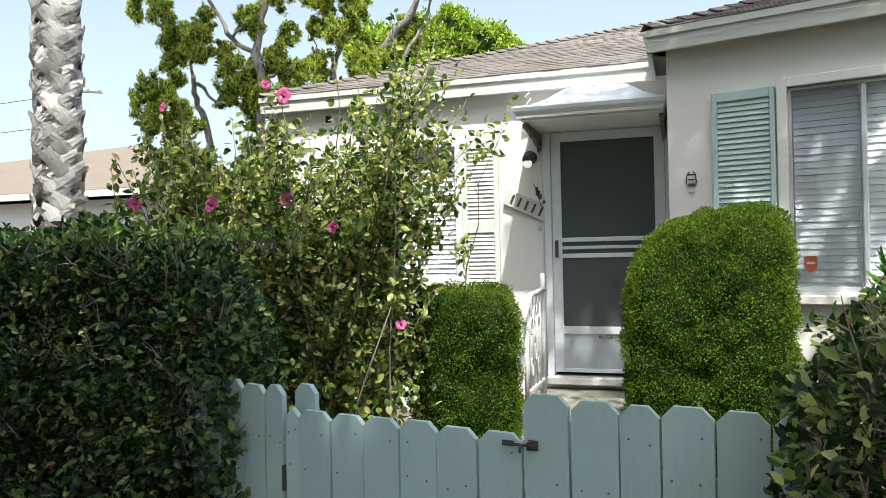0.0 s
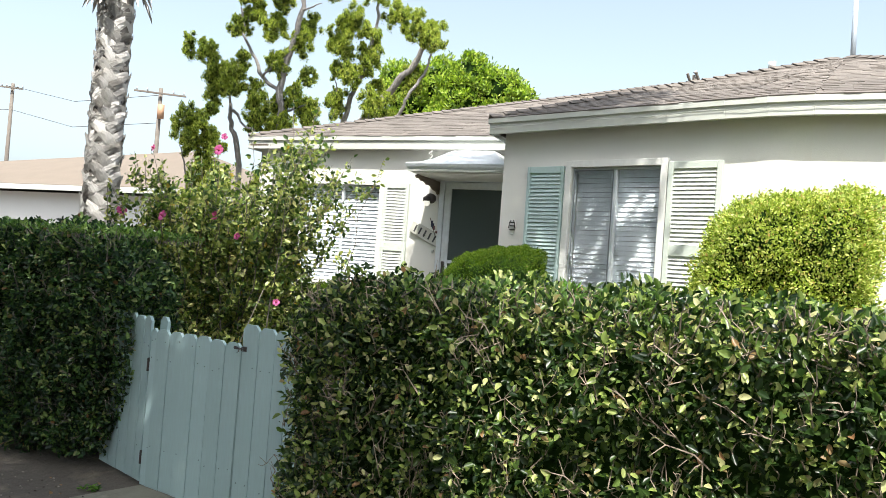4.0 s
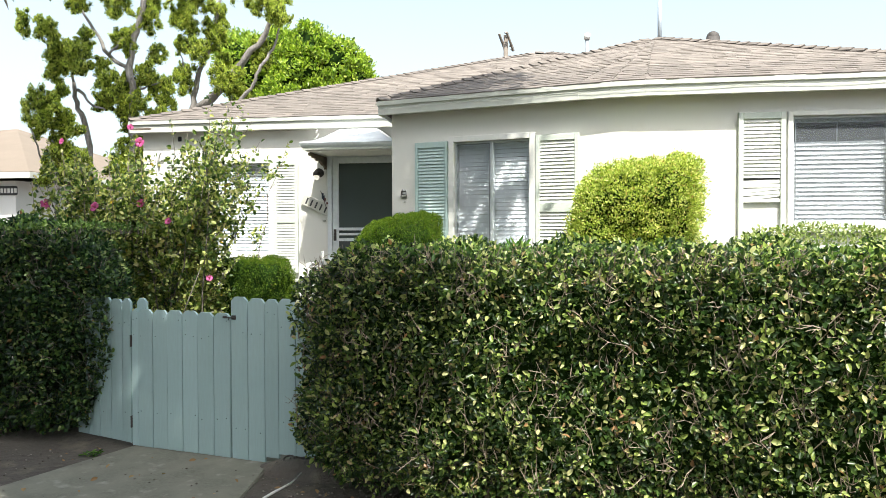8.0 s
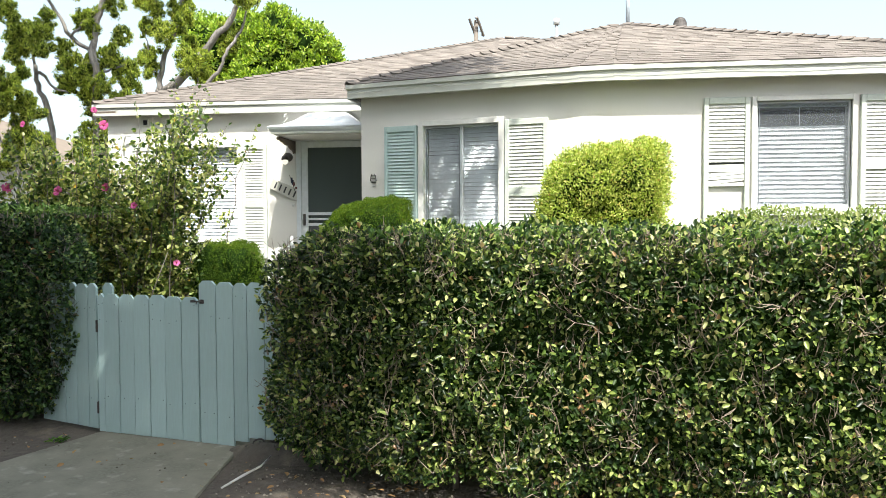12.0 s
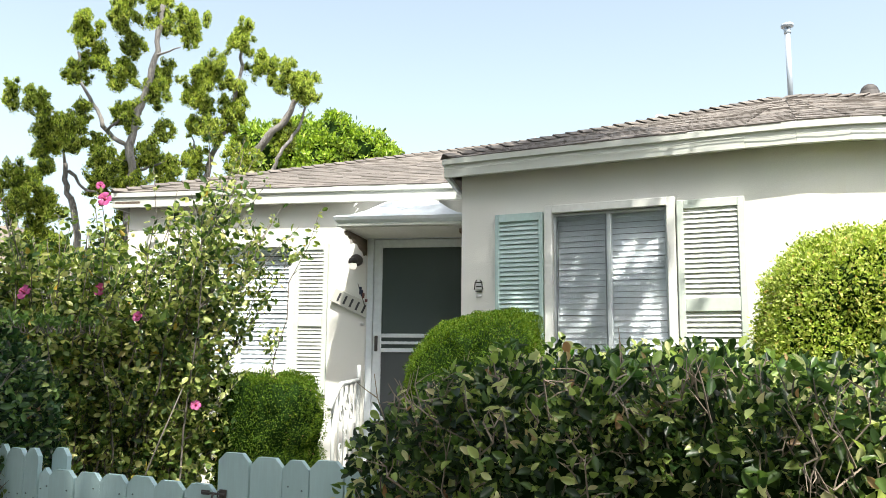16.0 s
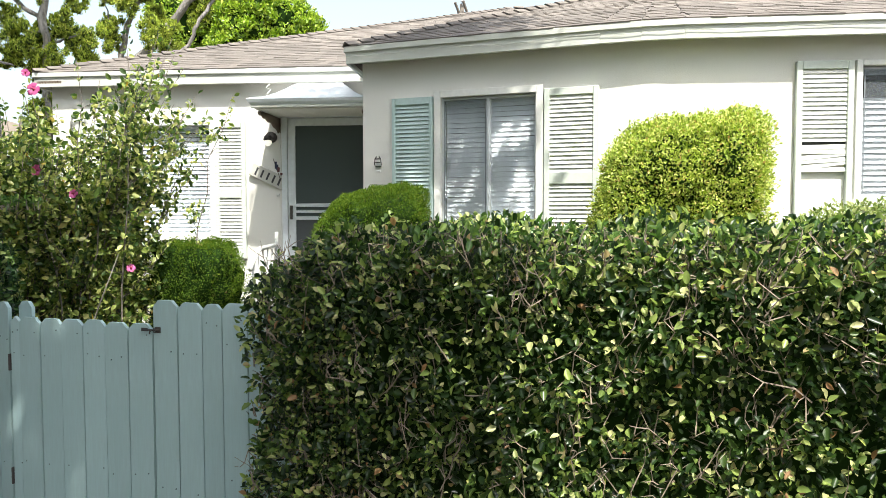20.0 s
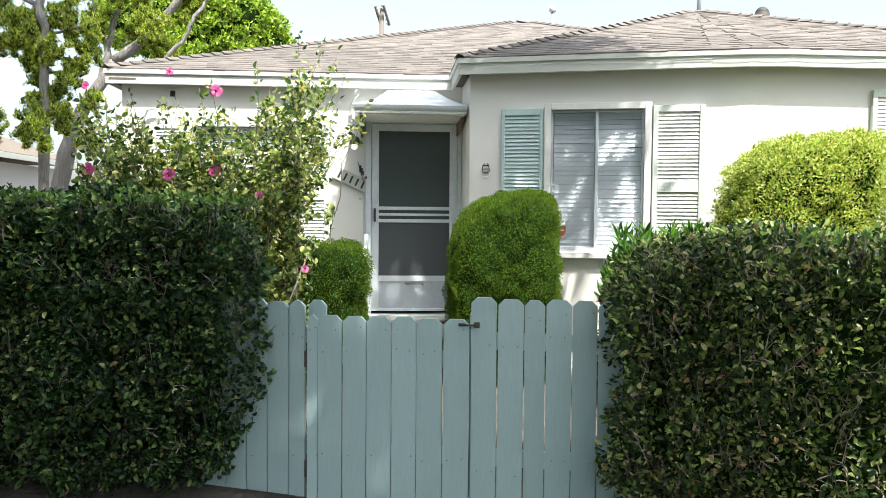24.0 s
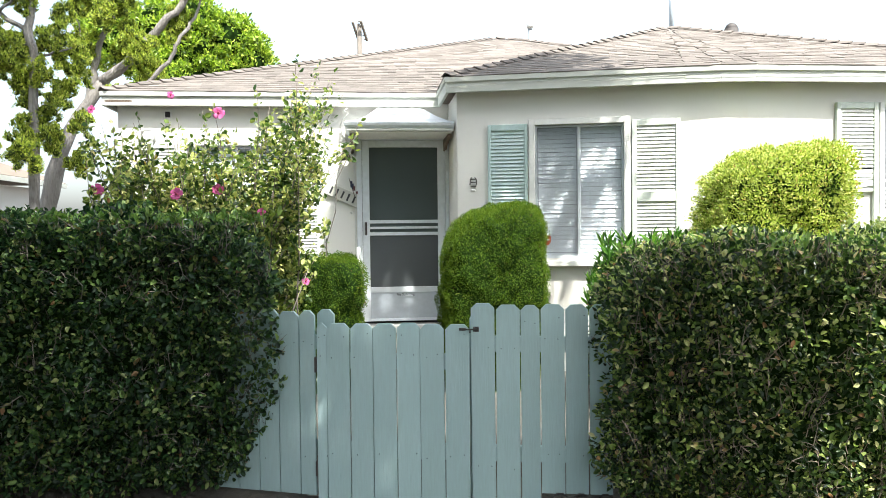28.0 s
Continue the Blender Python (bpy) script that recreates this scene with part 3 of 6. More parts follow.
def caps(roof, a, b, step=0.135):
    """Bent cap shingles along a hip or ridge, each lapping the one below."""
    d = (b - a).normalized()
    s = d.cross(Vector((0, 0, 1))).normalized()
    up = s.cross(d)
    bm = bmesh.new()
    w, l = 0.066, step * 1.22
    vs = [(-w, 0, -0.014), (0, 0, 0.018), (w, 0, -0.014), (w, l, -0.038), (0, l, 0.0), (-w, l, -0.038)]
    lo = [bm.verts.new(p) for p in vs]
    hi = [bm.verts.new((x, y, z + 0.007)) for x, y, z in vs]
    for f in ((0, 1, 4, 5), (1, 2, 3, 4)):
        bm.faces.new([hi[i] for i in f])
        bm.faces.new([lo[i] for i in f][::-1])
    for i in range(6):
        j = (i + 1) % 6
        bm.faces.new((lo[i], lo[j], hi[j], hi[i]))
    bmesh.ops.recalc_face_normals(bm, faces=bm.faces)
    me = bpy.data.meshes.new("ridge_cap")
    bm.to_mesh(me)
    bm.free()
    k = int((b - a).length / step)
    rot = Matrix((s, d, up)).transposed().to_4x4()
    for i in range(k):
        obj("ridge_cap", me, SHINGLE, roof, m=Matrix.Translation(a + d * (i * step) + up * 0.02) @ rot @ pose(0, 0, 0, random.uniform(-1, 2.5), 0, random.uniform(-2, 2)))


def fascia(roof, a, b):
    """The painted board under the eave with a narrow strip above, and the soffit behind it."""
    d = (b - a)
    ln = d.length
    ang = math.atan2(d.y, d.x)
    m = Matrix.Translation(a) @ Matrix.Rotation(ang, 4, "Z")
    boxed("fascia", 0, ln, 0.0, 0.03, -0.15, -0.02, FASCIA, roof, 0.003, m=m)
    boxed("drip_strip", -0.002, ln + 0.002, -0.018, 0.03, -0.052, -0.004, FASCIA, roof, 0.003, m=m)
    boxed("soffit", 0, ln, 0.032, 0.30, -0.115, -0.09, SOFFIT, roof, 0, m=m)


def shingle_joined():
    def build(nt, nodes, links, bs):
        geo = nodes.new("ShaderNodeNewGeometry")
        f1 = noisy(nt, 90, 5)
        c = mixed(nt, geo.outputs["Random Per Island"], (0.140, 0.122, 0.107), (0.222, 0.195, 0.172))
        c = mixed(nt, ramp(nt, noisy(nt, 1.3, 4), 0.45, 1.3), c, (0.19, 0.162, 0.144))
        links.new(c, bs.inputs["Base Color"])
        bs.inputs["Roughness"].default_value = 0.95
        b = nodes.new("ShaderNodeBump")
        b.inputs["Strength"].default_value, b.inputs["Distance"].default_value = 0.4, 0.004
        links.new(f1, b.inputs["Height"])
        links.new(b.outputs["Normal"], bs.inputs["Normal"])
    return shader("shingle_field", build)


SHINGLE_JOINED = shingle_joined()


def build_roof():
    main = thing("main_roof", "brown asphalt shingle hip roof over the main house", "roof", kind="structure")
    bm = bmesh.new()
    slab(bm, [(MA, MB, PEAK_E, PEAK_M), (MD, MA, PEAK_M), (MC, MD, PEAK_M, PEAK_E), (MB, MC, PEAK_E)], 0.05)
    part("roof_deck", bm, SHINGLE, main)
    fascia(main, MA, Vector((0.76, -0.09, EAVE)))
    fascia(main, MD, MA)
    wing = thing("wing_roof", "brown asphalt shingle hip roof over the front wing", "roof", kind="structure")
    bm = bmesh.new()
    slab(bm, [*((a, b, PEAK_W) for a, b in zip(WING_EAVE, WING_EAVE[1:])), (WB, WA, PEAK_W, WQ), (WR, WC, WQ, PEAK_W)], 0.05)
    part("roof_deck", bm, SHINGLE, wing)
    for a, b in zip(WING_EAVE, WING_EAVE[1:]):
        fascia(wing, a, b)
    fascia(wing, Vector((0.74, -0.07, EAVE)), WA)
    return main, wing


ROOF_MAIN, ROOF_WING = build_roof()


def roof_fittings():
    flue = thing("flue_pipe", "tall thin galvanised flue pipe on the roof", "pipe")
    fx, fy = 3.93, 1.40
    tubed("pipe", [(fx, fy, 3.9), (fx, fy, 4.74)], 0.027, FLUE, flue, 14)
    tubed("cap", [(fx, fy, 4.74), (fx, fy, 4.75), (fx, fy, 4.80)], [0.03, 0.036, 0.036], FLUE, flue, 14)
    tubed("cap_lid", [(fx, fy, 4.81), (fx, fy, 4.815), (fx, fy, 4.845)], [0.03, 0.062, 0.062], FLUE, flue, 14)
    tubed("flashing", [(fx, fy, 3.97), (fx, fy, 4.05)], [0.045, 0.029], FLUE, flue, 14)
    vent = thing("roof_vent", "round brown metal roof vent with hooded top", "vent")
    tubed("collar", [(4.52, 0.95, 3.66), (4.52, 0.95, 3.93)], 0.085, RUST_CAP, vent, 16)
    bm = bmesh.new()
    bmesh.ops.create_uvsphere(bm, u_segments=18, v_segments=10, radius=0.08)
    for v in bm.verts:
        v.co = Vector((v.co.x, v.co.y, max(v.co.z, -0.03))) + Vector((4.52, 0.95, 3.925))
    part("hood", bm, RUST_CAP, vent, smooth=True)
    small = thing("vent_pipe", "short white vent pipe with cap on the roof", "pipe")
    tubed("pipe", [(3.09, 6.16, 3.6), (3.09, 6.16, 5.27)], 0.035, GALV, small, 12)
    tubed("cap", [(3.09, 6.16, 5.27), (3.09, 6.16, 5.38)], 0.062, PALE, small, 12)


roof_fittings()


def eave_cable():
    c = thing("eave_cable", "thin grey cable sagging along the wing fascia", "cable")
    for a, b, n in ((WA, WJ, 9), (WJ, WK, 2), (WK, WL, 2), (WL, WR, 13)):
        d = (b - a).normalized()
        out = d.cross(Vector((0, 0, 1)))
        pts = [a.lerp(b, i / n) + out * 0.012 + Vector((0, 0, -0.085 - 0.010 * math.sin(i * 1.3))) for i in range(n + 1)]
        tubed("cable", pts, 0.0025, FASCIA, c, 5)


eave_cable()


# windows, shutters, door
def shutter(name, m, x0, x1, z0, z1, label, midrail=True, broken=False, st=0.045, paint=None, slats=None):
    paint, slats = paint or SAGE, slats or SHUT_CREAM
    s = thing(name, label, "shutter", "window shutters", m)
    for a, b in ((x0, x0 + st), (x1 - st, x1)):
        boxed("stile", a, b, -0.045, -0.005, z0, z1, paint, s, 0.004)
    rails = [(z0, z0 + 0.07), (z1 - 0.06, z1)]
    mid = (z0 + z1) / 2 - 0.03
    if midrail:
        rails.append((mid - 0.045, mid + 0.045))
    for a, b in rails:
        boxed("rail", x0 + st, x1 - st, -0.042, -0.006, a, b, paint, s, 0.003)
    # Added dark sheet, painting the shadow seen between the slats.
    boxed("backing", x0 + st, x1 - st, -0.008, -0.003, z0 + (0.58 if broken else 0.07), z1 - 0.06, SHUT_GAP, s, 0)
    bm = bmesh.new()
    box(bm, x0 + st, x1 - st, -0.003, 0.003, -0.0172, 0.0172, 0.0)
    me = bpy.data.meshes.new("louver")
    bm.to_mesh(me)
    bm.free()
    rnd = random.Random(int(x0 * 100))
    cx = (x0 + x1) / 2
    edges = [z0 + 0.07, mid - 0.045, mid + 0.045, z1 - 0.06] if midrail else [z0 + 0.07, z1 - 0.06]
    for lo, hi in zip(edges[::2], edges[1::2]):
        k = round((hi - lo) / 0.0345)
        for i in range(k):
            z, roll, tilt = lo + (i + 0.5) * (hi - lo) / k, 0, -23
            if broken and z < z0 + 0.62:
                if z < z0 + 0.42:
                    continue
                z, roll, tilt = z - 0.02, rnd.uniform(-9, 6), rnd.uniform(-70, 10)
            obj("louver", me, slats, s, m=Matrix.Translation((cx, -0.024, z)) @ pose(0, 0, 0, tilt, roll, 0) @ Matrix.Translation((-cx, 0, 0)))
    return s


def window(name, m, hole, label, mullions, sill=True, trim=0.06, drop=0.0, screen=None, gauze=None, tilt=-10):
    x0, x1, z0, z1 = hole
    w = thing(name, label, "window", kind="structure", m=m)
    for n, a, b, c, d in (("frame_left", x0 - trim, x0, z0 - 0.02, z1 + trim), ("frame_right", x1, x1 + trim, z0 - 0.02, z1 + trim), ("frame_head", x0, x1, z1, z1 + trim)):
        boxed("frame", a, b, -0.035, 0.02, c, d, TRIM, w, 0.004)
    for a, b, c, d in ((x0, x0 + 0.02, z0, z1), (x1 - 0.02, x1, z0, z1), (x0 + 0.02, x1 - 0.02, z1 - 0.022, z1), (x0 + 0.02, x1 - 0.02, z0, z0 + 0.03)):
        boxed("sash", a, b, 0.012, 0.06, c, d, ALU, w, 0.003)
    for mx in mullions:
        boxed("mullion", mx - 0.014, mx + 0.014, 0.008, 0.055, z0 + 0.031, z1 - 0.023, ALU, w, 0.003)
    edges = [x0 + 0.012, *mullions, x1 - 0.012]
    for i, (a, b) in enumerate(zip(edges, edges[1:])):
        p = boxed("pane", a + 0.008, b - 0.008, 0.030 + 0.008 * i, 0.034 + 0.008 * i, z0 + 0.026, z1 - 0.018, GLASS, w, 0)
        p.visible_shadow = False
    if screen:
        a, b = screen
        net = boxed("insect_screen", a, b, 0.003, 0.005, z0 + 0.03, z1 - 0.022, gauze or GAUZE, w, 0, "grey insect screen")
        for c, d, e, f in ((a, a + 0.009, z0 + 0.03, z1 - 0.022), (b - 0.009, b, z0 + 0.03, z1 - 0.022), (a + 0.009, b - 0.009, z1 - 0.031, z1 - 0.022)):
            boxed("screen_frame", c, d, -0.001, 0.0025, e, f, SCREEN_EDGE, net, 0)
    if sill:
        boxed("sill", x0 - trim - 0.03, x1 + trim + 0.03, -0.07, 0.02, z0 - 0.075, z0 - 0.02, TRIM, w, 0.006)
    bm = bmesh.new()
    box(bm, x0 + 0.02, x1 - 0.02, -0.0015, 0.0015, -0.0205, 0.0205, 0)
    me = bpy.data.meshes.new("slat")
    bm.to_mesh(me)
    bm.free()
    bl = thing("window_blind", "white horizontal slat blind, lowered behind the glass", "blind", "window blinds", m)
    z = z0 + 0.03
    cx = (x0 + x1) / 2
    while z < z1 - 0.05 - drop:
        obj("slat", me, BLIND, bl, m=Matrix.Translation((cx, 0.076, z)) @ pose(0, 0, 0, tilt + random.uniform(-2, 2), random.uniform(-0.3, 0.3), 0) @ Matrix.Translation((-cx, 0, 0)))
        z += 0.042
    boxed("headrail", x0 + 0.01, x1 - 0.01, 0.068, 0.113, z1 - 0.05, z1 - 0.005, BLIND, bl, 0.003)
    boxed("cord", cx - 0.003, cx + 0.003, 0.116, 0.119, z0 + 0.02, z1 - 0.05, BLIND, bl, 0)
    # Added sheet that makes the room behind the blind read dark.
    tagged(boxed("room_shade", x0 - 0.3, x1 + 0.3, 0.75, 0.77, z0 - 0.3, min(z1 + 0.15, 2.59), DARK, bevel=0, m=m), "near-black sheet added for the room's darkness", "wall", kind="structure")
    return w


window("window_1", MAIN, LWIN, "white-framed window with blinds behind the hibiscus", [-1.4], tilt=-30)
window("window_2", WING, WWIN, "white-framed sliding window with blinds on the wing", [0.865], screen=(0.472, 0.850), tilt=-13)
window("window_3", RIGHT, RWIN, "large white-framed picture window with blinds", [], drop=0.16, screen=(4.822, 5.618), gauze=GAUZE_DENSE, tilt=-22, trim=0.045)
shutter("shutter", MAIN, -0.84, -0.52, 1.02, 2.41, "pale sage louvered wooden shutter beside the door wall")
shutter("shutter", MAIN, -2.30, -1.98, 1.02, 2.41, "pale sage louvered wooden shutter behind the hibiscus")
shutter("shutter", WING, 0.0, 0.38, 1.10, 2.475, "pale teal louvered wooden shutter in tree shade", False, st=0.03, paint=TEAL, slats=TEAL)
shutter("shutter", WING, 1.35, 1.79, 1.10, 2.485, "pale sage louvered wooden shutter in full sun")
shutter("shutter", RIGHT, 4.32, 4.735, 1.40, 2.62, "pale sage louvered shutter with broken fallen slats", False, True)
shutter("shutter", RIGHT, 5.71, 6.12, 1.40, 2.62, "pale sage louvered wooden shutter at the big window")


def text_on(name, body, size, m, material, parent, depth=0.0008, bold=0.0):
    cu = bpy.data.curves.new(name, "FONT")
    cu.body, cu.size, cu.extrude, cu.align_x, cu.align_y = body, size, depth, "CENTER", "CENTER"
    cu.offset = bold
    tmp = bpy.data.objects.new(name, cu)
    scene.collection.objects.link(tmp)
    me = bpy.data.meshes.new_from_object(tmp.evaluated_get(bpy.context.evaluated_depsgraph_get()))
    bpy.data.objects.remove(tmp)
    return obj(name, me, material, parent, m=m)


def build_door():
    d = thing("door_1", "closed white metal screen door with dark mesh", "door", kind="structure")
    x0, x1, z0, z1 = -0.075, 0.815, 0.49, 2.435
    for a, b, c, e in ((-0.135, -0.078, 0.46, 2.50), (0.818, 0.858, 0.46, 2.50), (-0.078, 0.818, 2.44, 2.50)):
        boxed("door_jamb", a, b, -0.03, 0.06, c, e, WHITE_METAL, d, 0.004)
    for a, b, c, e in ((x0, 0.0, z0, z1), (0.735, x1, z0, z1), (0.0, 0.735, 2.36, z1), (0.0, 0.735, z0, 0.52), (0.0, 0.735, 0.80, 0.86), (0.0, 0.735, 1.415, 1.45), (0.0, 0.735, 1.485, 1.51), (0.0, 0.735, 1.545, 1.58)):
        boxed("door_frame", a, b, -0.012, 0.022, c, e, WHITE_METAL, d, 0.003)
    boxed("screen", 0.0, 0.735, 0.006, 0.010, 1.58, 2.36, SCREEN, d, 0, "dark insect screen")
    boxed("screen", 0.0, 0.735, 0.006, 0.010, 1.45, 1.545, SCREEN, d, 0, "dark insect screen")
    boxed("screen", 0.0, 0.735, 0.004, 0.010, 0.86, 1.415, PLEATS, d, 0, "grey perforated lower screen")
    boxed("kick_panel", 0.0, 0.735, 0.0, 0.012, 0.52, 0.80, KICK, d, 0, "pale grey metal kick panel")
    boxed("handle", -0.050, -0.028, -0.05, -0.012, 1.42, 1.56, IRON, d, 0.004, "small dark door handle")
    boxed("threshold", -0.135, 0.858, -0.10, 0.05, 0.40, 0.458, TRIM, d, 0.006)
    # Near-black panel behind the screens, standing in for the unlit interior.
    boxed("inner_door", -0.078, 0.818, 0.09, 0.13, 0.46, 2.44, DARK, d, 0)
    text_on("lettering", "No Soliciting", 0.037, pose(0.375, -0.016, 0.776, 90), INK, d, 0.0008, 0.0009)


build_door()


def build_canopy():
    c = thing("door_canopy", "white sheet metal canopy with flared edge over the door", "canopy")
    bm = bmesh.new()
    rings = [(-0.20, 0.84, -0.67, 2.468), (-0.235, 0.845, -0.71, 2.505), (-0.245, 0.845, -0.72, 2.53), (-0.21, 0.845, -0.68, 2.55), (-0.12, 0.79, -0.58, 2.57), (-0.02, 0.69, -0.46, 2.63), (0.075, 0.575, -0.30, 2.72), (0.10, 0.54, -0.24, 2.745)]
    loops = [[bm.verts.new(p) for p in ((a, 0.028, z), (a, y, z), (b, y, z), (b, 0.028, z))] for a, b, y, z in rings]
    for l0, l1 in zip(loops, loops[1:]):
        for i in range(3):
            bm.faces.new((l0[i], l0[i + 1], l1[i + 1], l1[i]))
    bm.faces.new(loops[-1])
    bm.faces.new(loops[0][::-1])
    bmesh.ops.recalc_face_normals(bm, faces=bm.faces)
    part("hood", bm, WHITE_METAL, c)
    for x in (-0.19, 0.80):
        bm = bmesh.new()
        pts = [(0, 2.44), (-0.58, 2.44), (-0.60, 2.42), (-0.56, 2.40), (-0.50, 2.408), (-0.46, 2.385), (-0.38, 2.392), (-0.32, 2.365), (-0.22, 2.37), (-0.14, 2.335), (-0.05, 2.325), (0, 2.29)]
        prism(bm, pts, 0, 0.03)
        part("bracket", bm, SOFFIT, c, m=Matrix.Translation((x, 0.026, 0)) @ Matrix.Rotation(radians(90), 4, "Z") @ Matrix.Translation((0, -0.03, 0)))
    boxed("underside", -0.19, 0.83, -0.655, 0.02, 2.446, 2.464, TRIM, c, 0, "cream boarded underside")
    boxed("moulding", -0.215, 0.84, -0.69, -0.672, 2.452, 2.478, FASCIA, c, 0.004)
    cable = thing("door_cable", "thin pale cable running down beside the door", "cable")
    tubed("cable", [(-0.22, -0.115, 2.76), (-0.26, -0.12, 2.73), (-0.21, -0.12, 2.71), (-0.27, -0.10, 2.65), (-0.30, -0.005, 2.58), (-0.28, 0.02, 2.50), (-0.17, 0.018, 2.36), (-0.15, 0.018, 1.8), (-0.155, 0.018, 1.0), (-0.15, 0.018, 0.5)], 0.006, TRIM, cable, 6)


build_canopy()


def build_porch():
    p = thing("porch_steps", "grey concrete porch slab with front step", "steps", kind="structure")
    boxed("porch_slab", -0.22, 0.84, -0.98, 0.026, -0.1, 0.36, CONCRETE, p, 0.012)
    boxed("step", -0.18, 0.84, -1.30, -0.984, -0.1, 0.19, CONCRETE, p, 0.012)
    r = thing("porch_railing", "white painted iron porch railing with scrolls", "railing")
    tubed("post", [(-0.12, -0.93, 0.361), (-0.12, -0.93, 1.03)], 0.018, RAILING, r, 6)
    tubed("post", [(-0.12, -0.27, 0.361), (-0.12, -0.27, 1.30)], 0.02, RAILING, r, 6)
    tubed("handrail", [(-0.12, -1.02, 0.98), (-0.12, -0.98, 1.02), (-0.12, -0.80, 1.14), (-0.12, -0.74, 1.16), (-0.12, -0.28, 1.17)], 0.022, RAILING, r, 8)
    boxed("lower_rail", -0.132, -0.108, -0.92, -0.28, 0.46, 0.485, RAILING, r, 0.003)
    for y in (-0.80, -0.67, -0.54, -0.41):
        tubed("baluster", [(-0.12, y, 0.48), (-0.12, y, 1.155)], 0.007, RAILING, r, 6)
    for y0, z0, s in ((-0.735, 0.92, 1), (-0.605, 0.72, -1), (-0.475, 0.92, 1), (-0.735, 0.62, -1), (-0.475, 0.60, 1), (-0.605, 1.0, 1)):
        pts = [(-0.12, y0 + s * 0.055 * math.cos(a) * (1 - a / 12), z0 + 0.085 * math.sin(a) * (1 - a / 12)) for a in (i * 0.6 for i in range(14))]
        tubed("scroll", pts, 0.006, RAILING, r, 5)


build_porch()


def build_wall_fittings():
    lamp = thing("wall_lamp", "small dark wall lamp with round white globe", "lamp")
    tubed("base", [(-0.25, 0.028, 2.25), (-0.25, -0.02, 2.25), (-0.25, -0.03, 2.25)], [0.055, 0.055, 0.03], IRON, lamp, 14)
    tubed("arm", [(-0.25, -0.02, 2.25), (-0.25, -0.07, 2.27), (-0.25, -0.10, 2.25), (-0.25, -0.10, 2.235)], 0.012, IRON, lamp, 8)
    tubed("cap", [(-0.25, -0.10, 2.265), (-0.25, -0.10, 2.25), (-0.25, -0.10, 2.21)], [0.018, 0.040, 0.046], IRON, lamp, 14)
    bm = bmesh.new()
    bmesh.ops.create_uvsphere(bm, u_segments=16, v_segments=10, radius=0.036)
    part("globe", bm, BULB, lamp, "white glass globe", True, Matrix.Translation((-0.25, -0.10, 2.19)))
    plate = thing("house_plate", "tilted cream wooden number board with dark bars", "sign", m=Matrix.Translation((-0.285, 0.0, 1.855)) @ pose(0, 0, 0, 0, 25, 0))
    boxed("board", -0.195, 0.195, -0.012, 0.022, -0.066, 0.066, CREAM_SIGN, plate, 0.005)
    for i in range(5):
        x = -0.13 + i * 0.065
        boxed("bar", x - 0.010, x + 0.010, -0.0155, -0.0125, -0.040, 0.040, INK, plate, 0.001)
    flag = thing("small_flag", "little striped flag drooping above the number board", "flag")
    tubed("stick", [(-0.155, -0.02, 1.83), (-0.215, -0.05, 2.03)], 0.004, POLE_WOOD, flag, 5)
    for i in range(6):
        a = i * 0.028
        boxed("stripe", -0.20 + a * 0.5, -0.178 + a * 0.5, -0.055 + 0.003 * (i % 2), -0.045, 1.93 - a * 0.6, 2.0 - a, (RED, PALE)[i % 2] if i > 1 else BLUE, flag, 0.002)
    bell = thing("wall_plaque", "small bell-shaped grey metal plaque on stucco", "plaque", m=WING)
    bm = bmesh.new()
    prism(bm, [(-0.03, 0.01), (0.03, 0.01), (0.026, 0.06), (0.02, 0.075), (-0.02, 0.075), (-0.026, 0.06)], -0.02, 0)
    part("bell", bm, PALE, bell, m=Matrix.Translation((-0.145, -0.0, 1.90)))
    for sx in (-1, 1):
        tubed("rim", [(-0.145 + sx * 0.034, -0.022, 1.905), (-0.145 + sx * 0.028, -0.022, 1.96), (-0.145 + sx * 0.012, -0.022, 1.982)], 0.0045, IRON, bell, 6)
    boxed("crossbar", -0.168, -0.122, -0.024, -0.001, 1.925, 1.934, IRON, bell, 0.002)
    boxed("crossbar", -0.170, -0.120, -0.024, -0.001, 1.888, 1.898, IRON, bell, 0.002)
    boxed("crossbar", -0.168, -0.122, -0.024, -0.001, 1.956, 1.966, IRON, bell, 0.002)
    boxed("tongue", -0.165, -0.125, -0.018, -0.001, 1.845, 1.862, PALE, bell, 0.003)
    bm = bmesh.new()
    prism(bm, [(0.0, 0.095), (0.0, 0.035), (0.015, 0.012), (0.0375, 0.0), (0.06, 0.012), (0.075, 0.035), (0.075, 0.095), (0.0375, 0.102)], 0, 0.003)
    st = tagged(part("alarm_sticker", bm, ORANGE, m=WING @ Matrix.Translation((0.52, 0.022, 1.31))), "orange shield-shaped alarm sticker in window corner", "sticker")
    boxed("bar", 0.014, 0.061, -0.0015, -0.0005, 0.05, 0.064, PALE, st, 0)
    knob = tagged(tubed("bell_push", [(-0.19, 0.028, 1.665), (-0.19, 0.005, 1.665)], 0.016, PALE, None, 12), "small round white doorbell push button", "doorbell")
    pipe = thing("conduit_pipe", "white bent conduit pipe on the stucco", "pipe")
    tubed("pipe", [(-2.38, 0.005, 2.36), (-2.37, -0.01, 2.46), (-2.33, -0.03, 2.535), (-2.25, -0.03, 2.54), (-2.20, -0.02, 2.50), (-2.24, 0.005, 2.36)], 0.014, PALE, pipe, 8)
    v = thing("soffit_vent", "small square dark wall vent under the eave", "vent")
    boxed("frame", -2.13, -2.05, 0.018, 0.032, 2.66, 2.75, TRIM, v, 0.003)
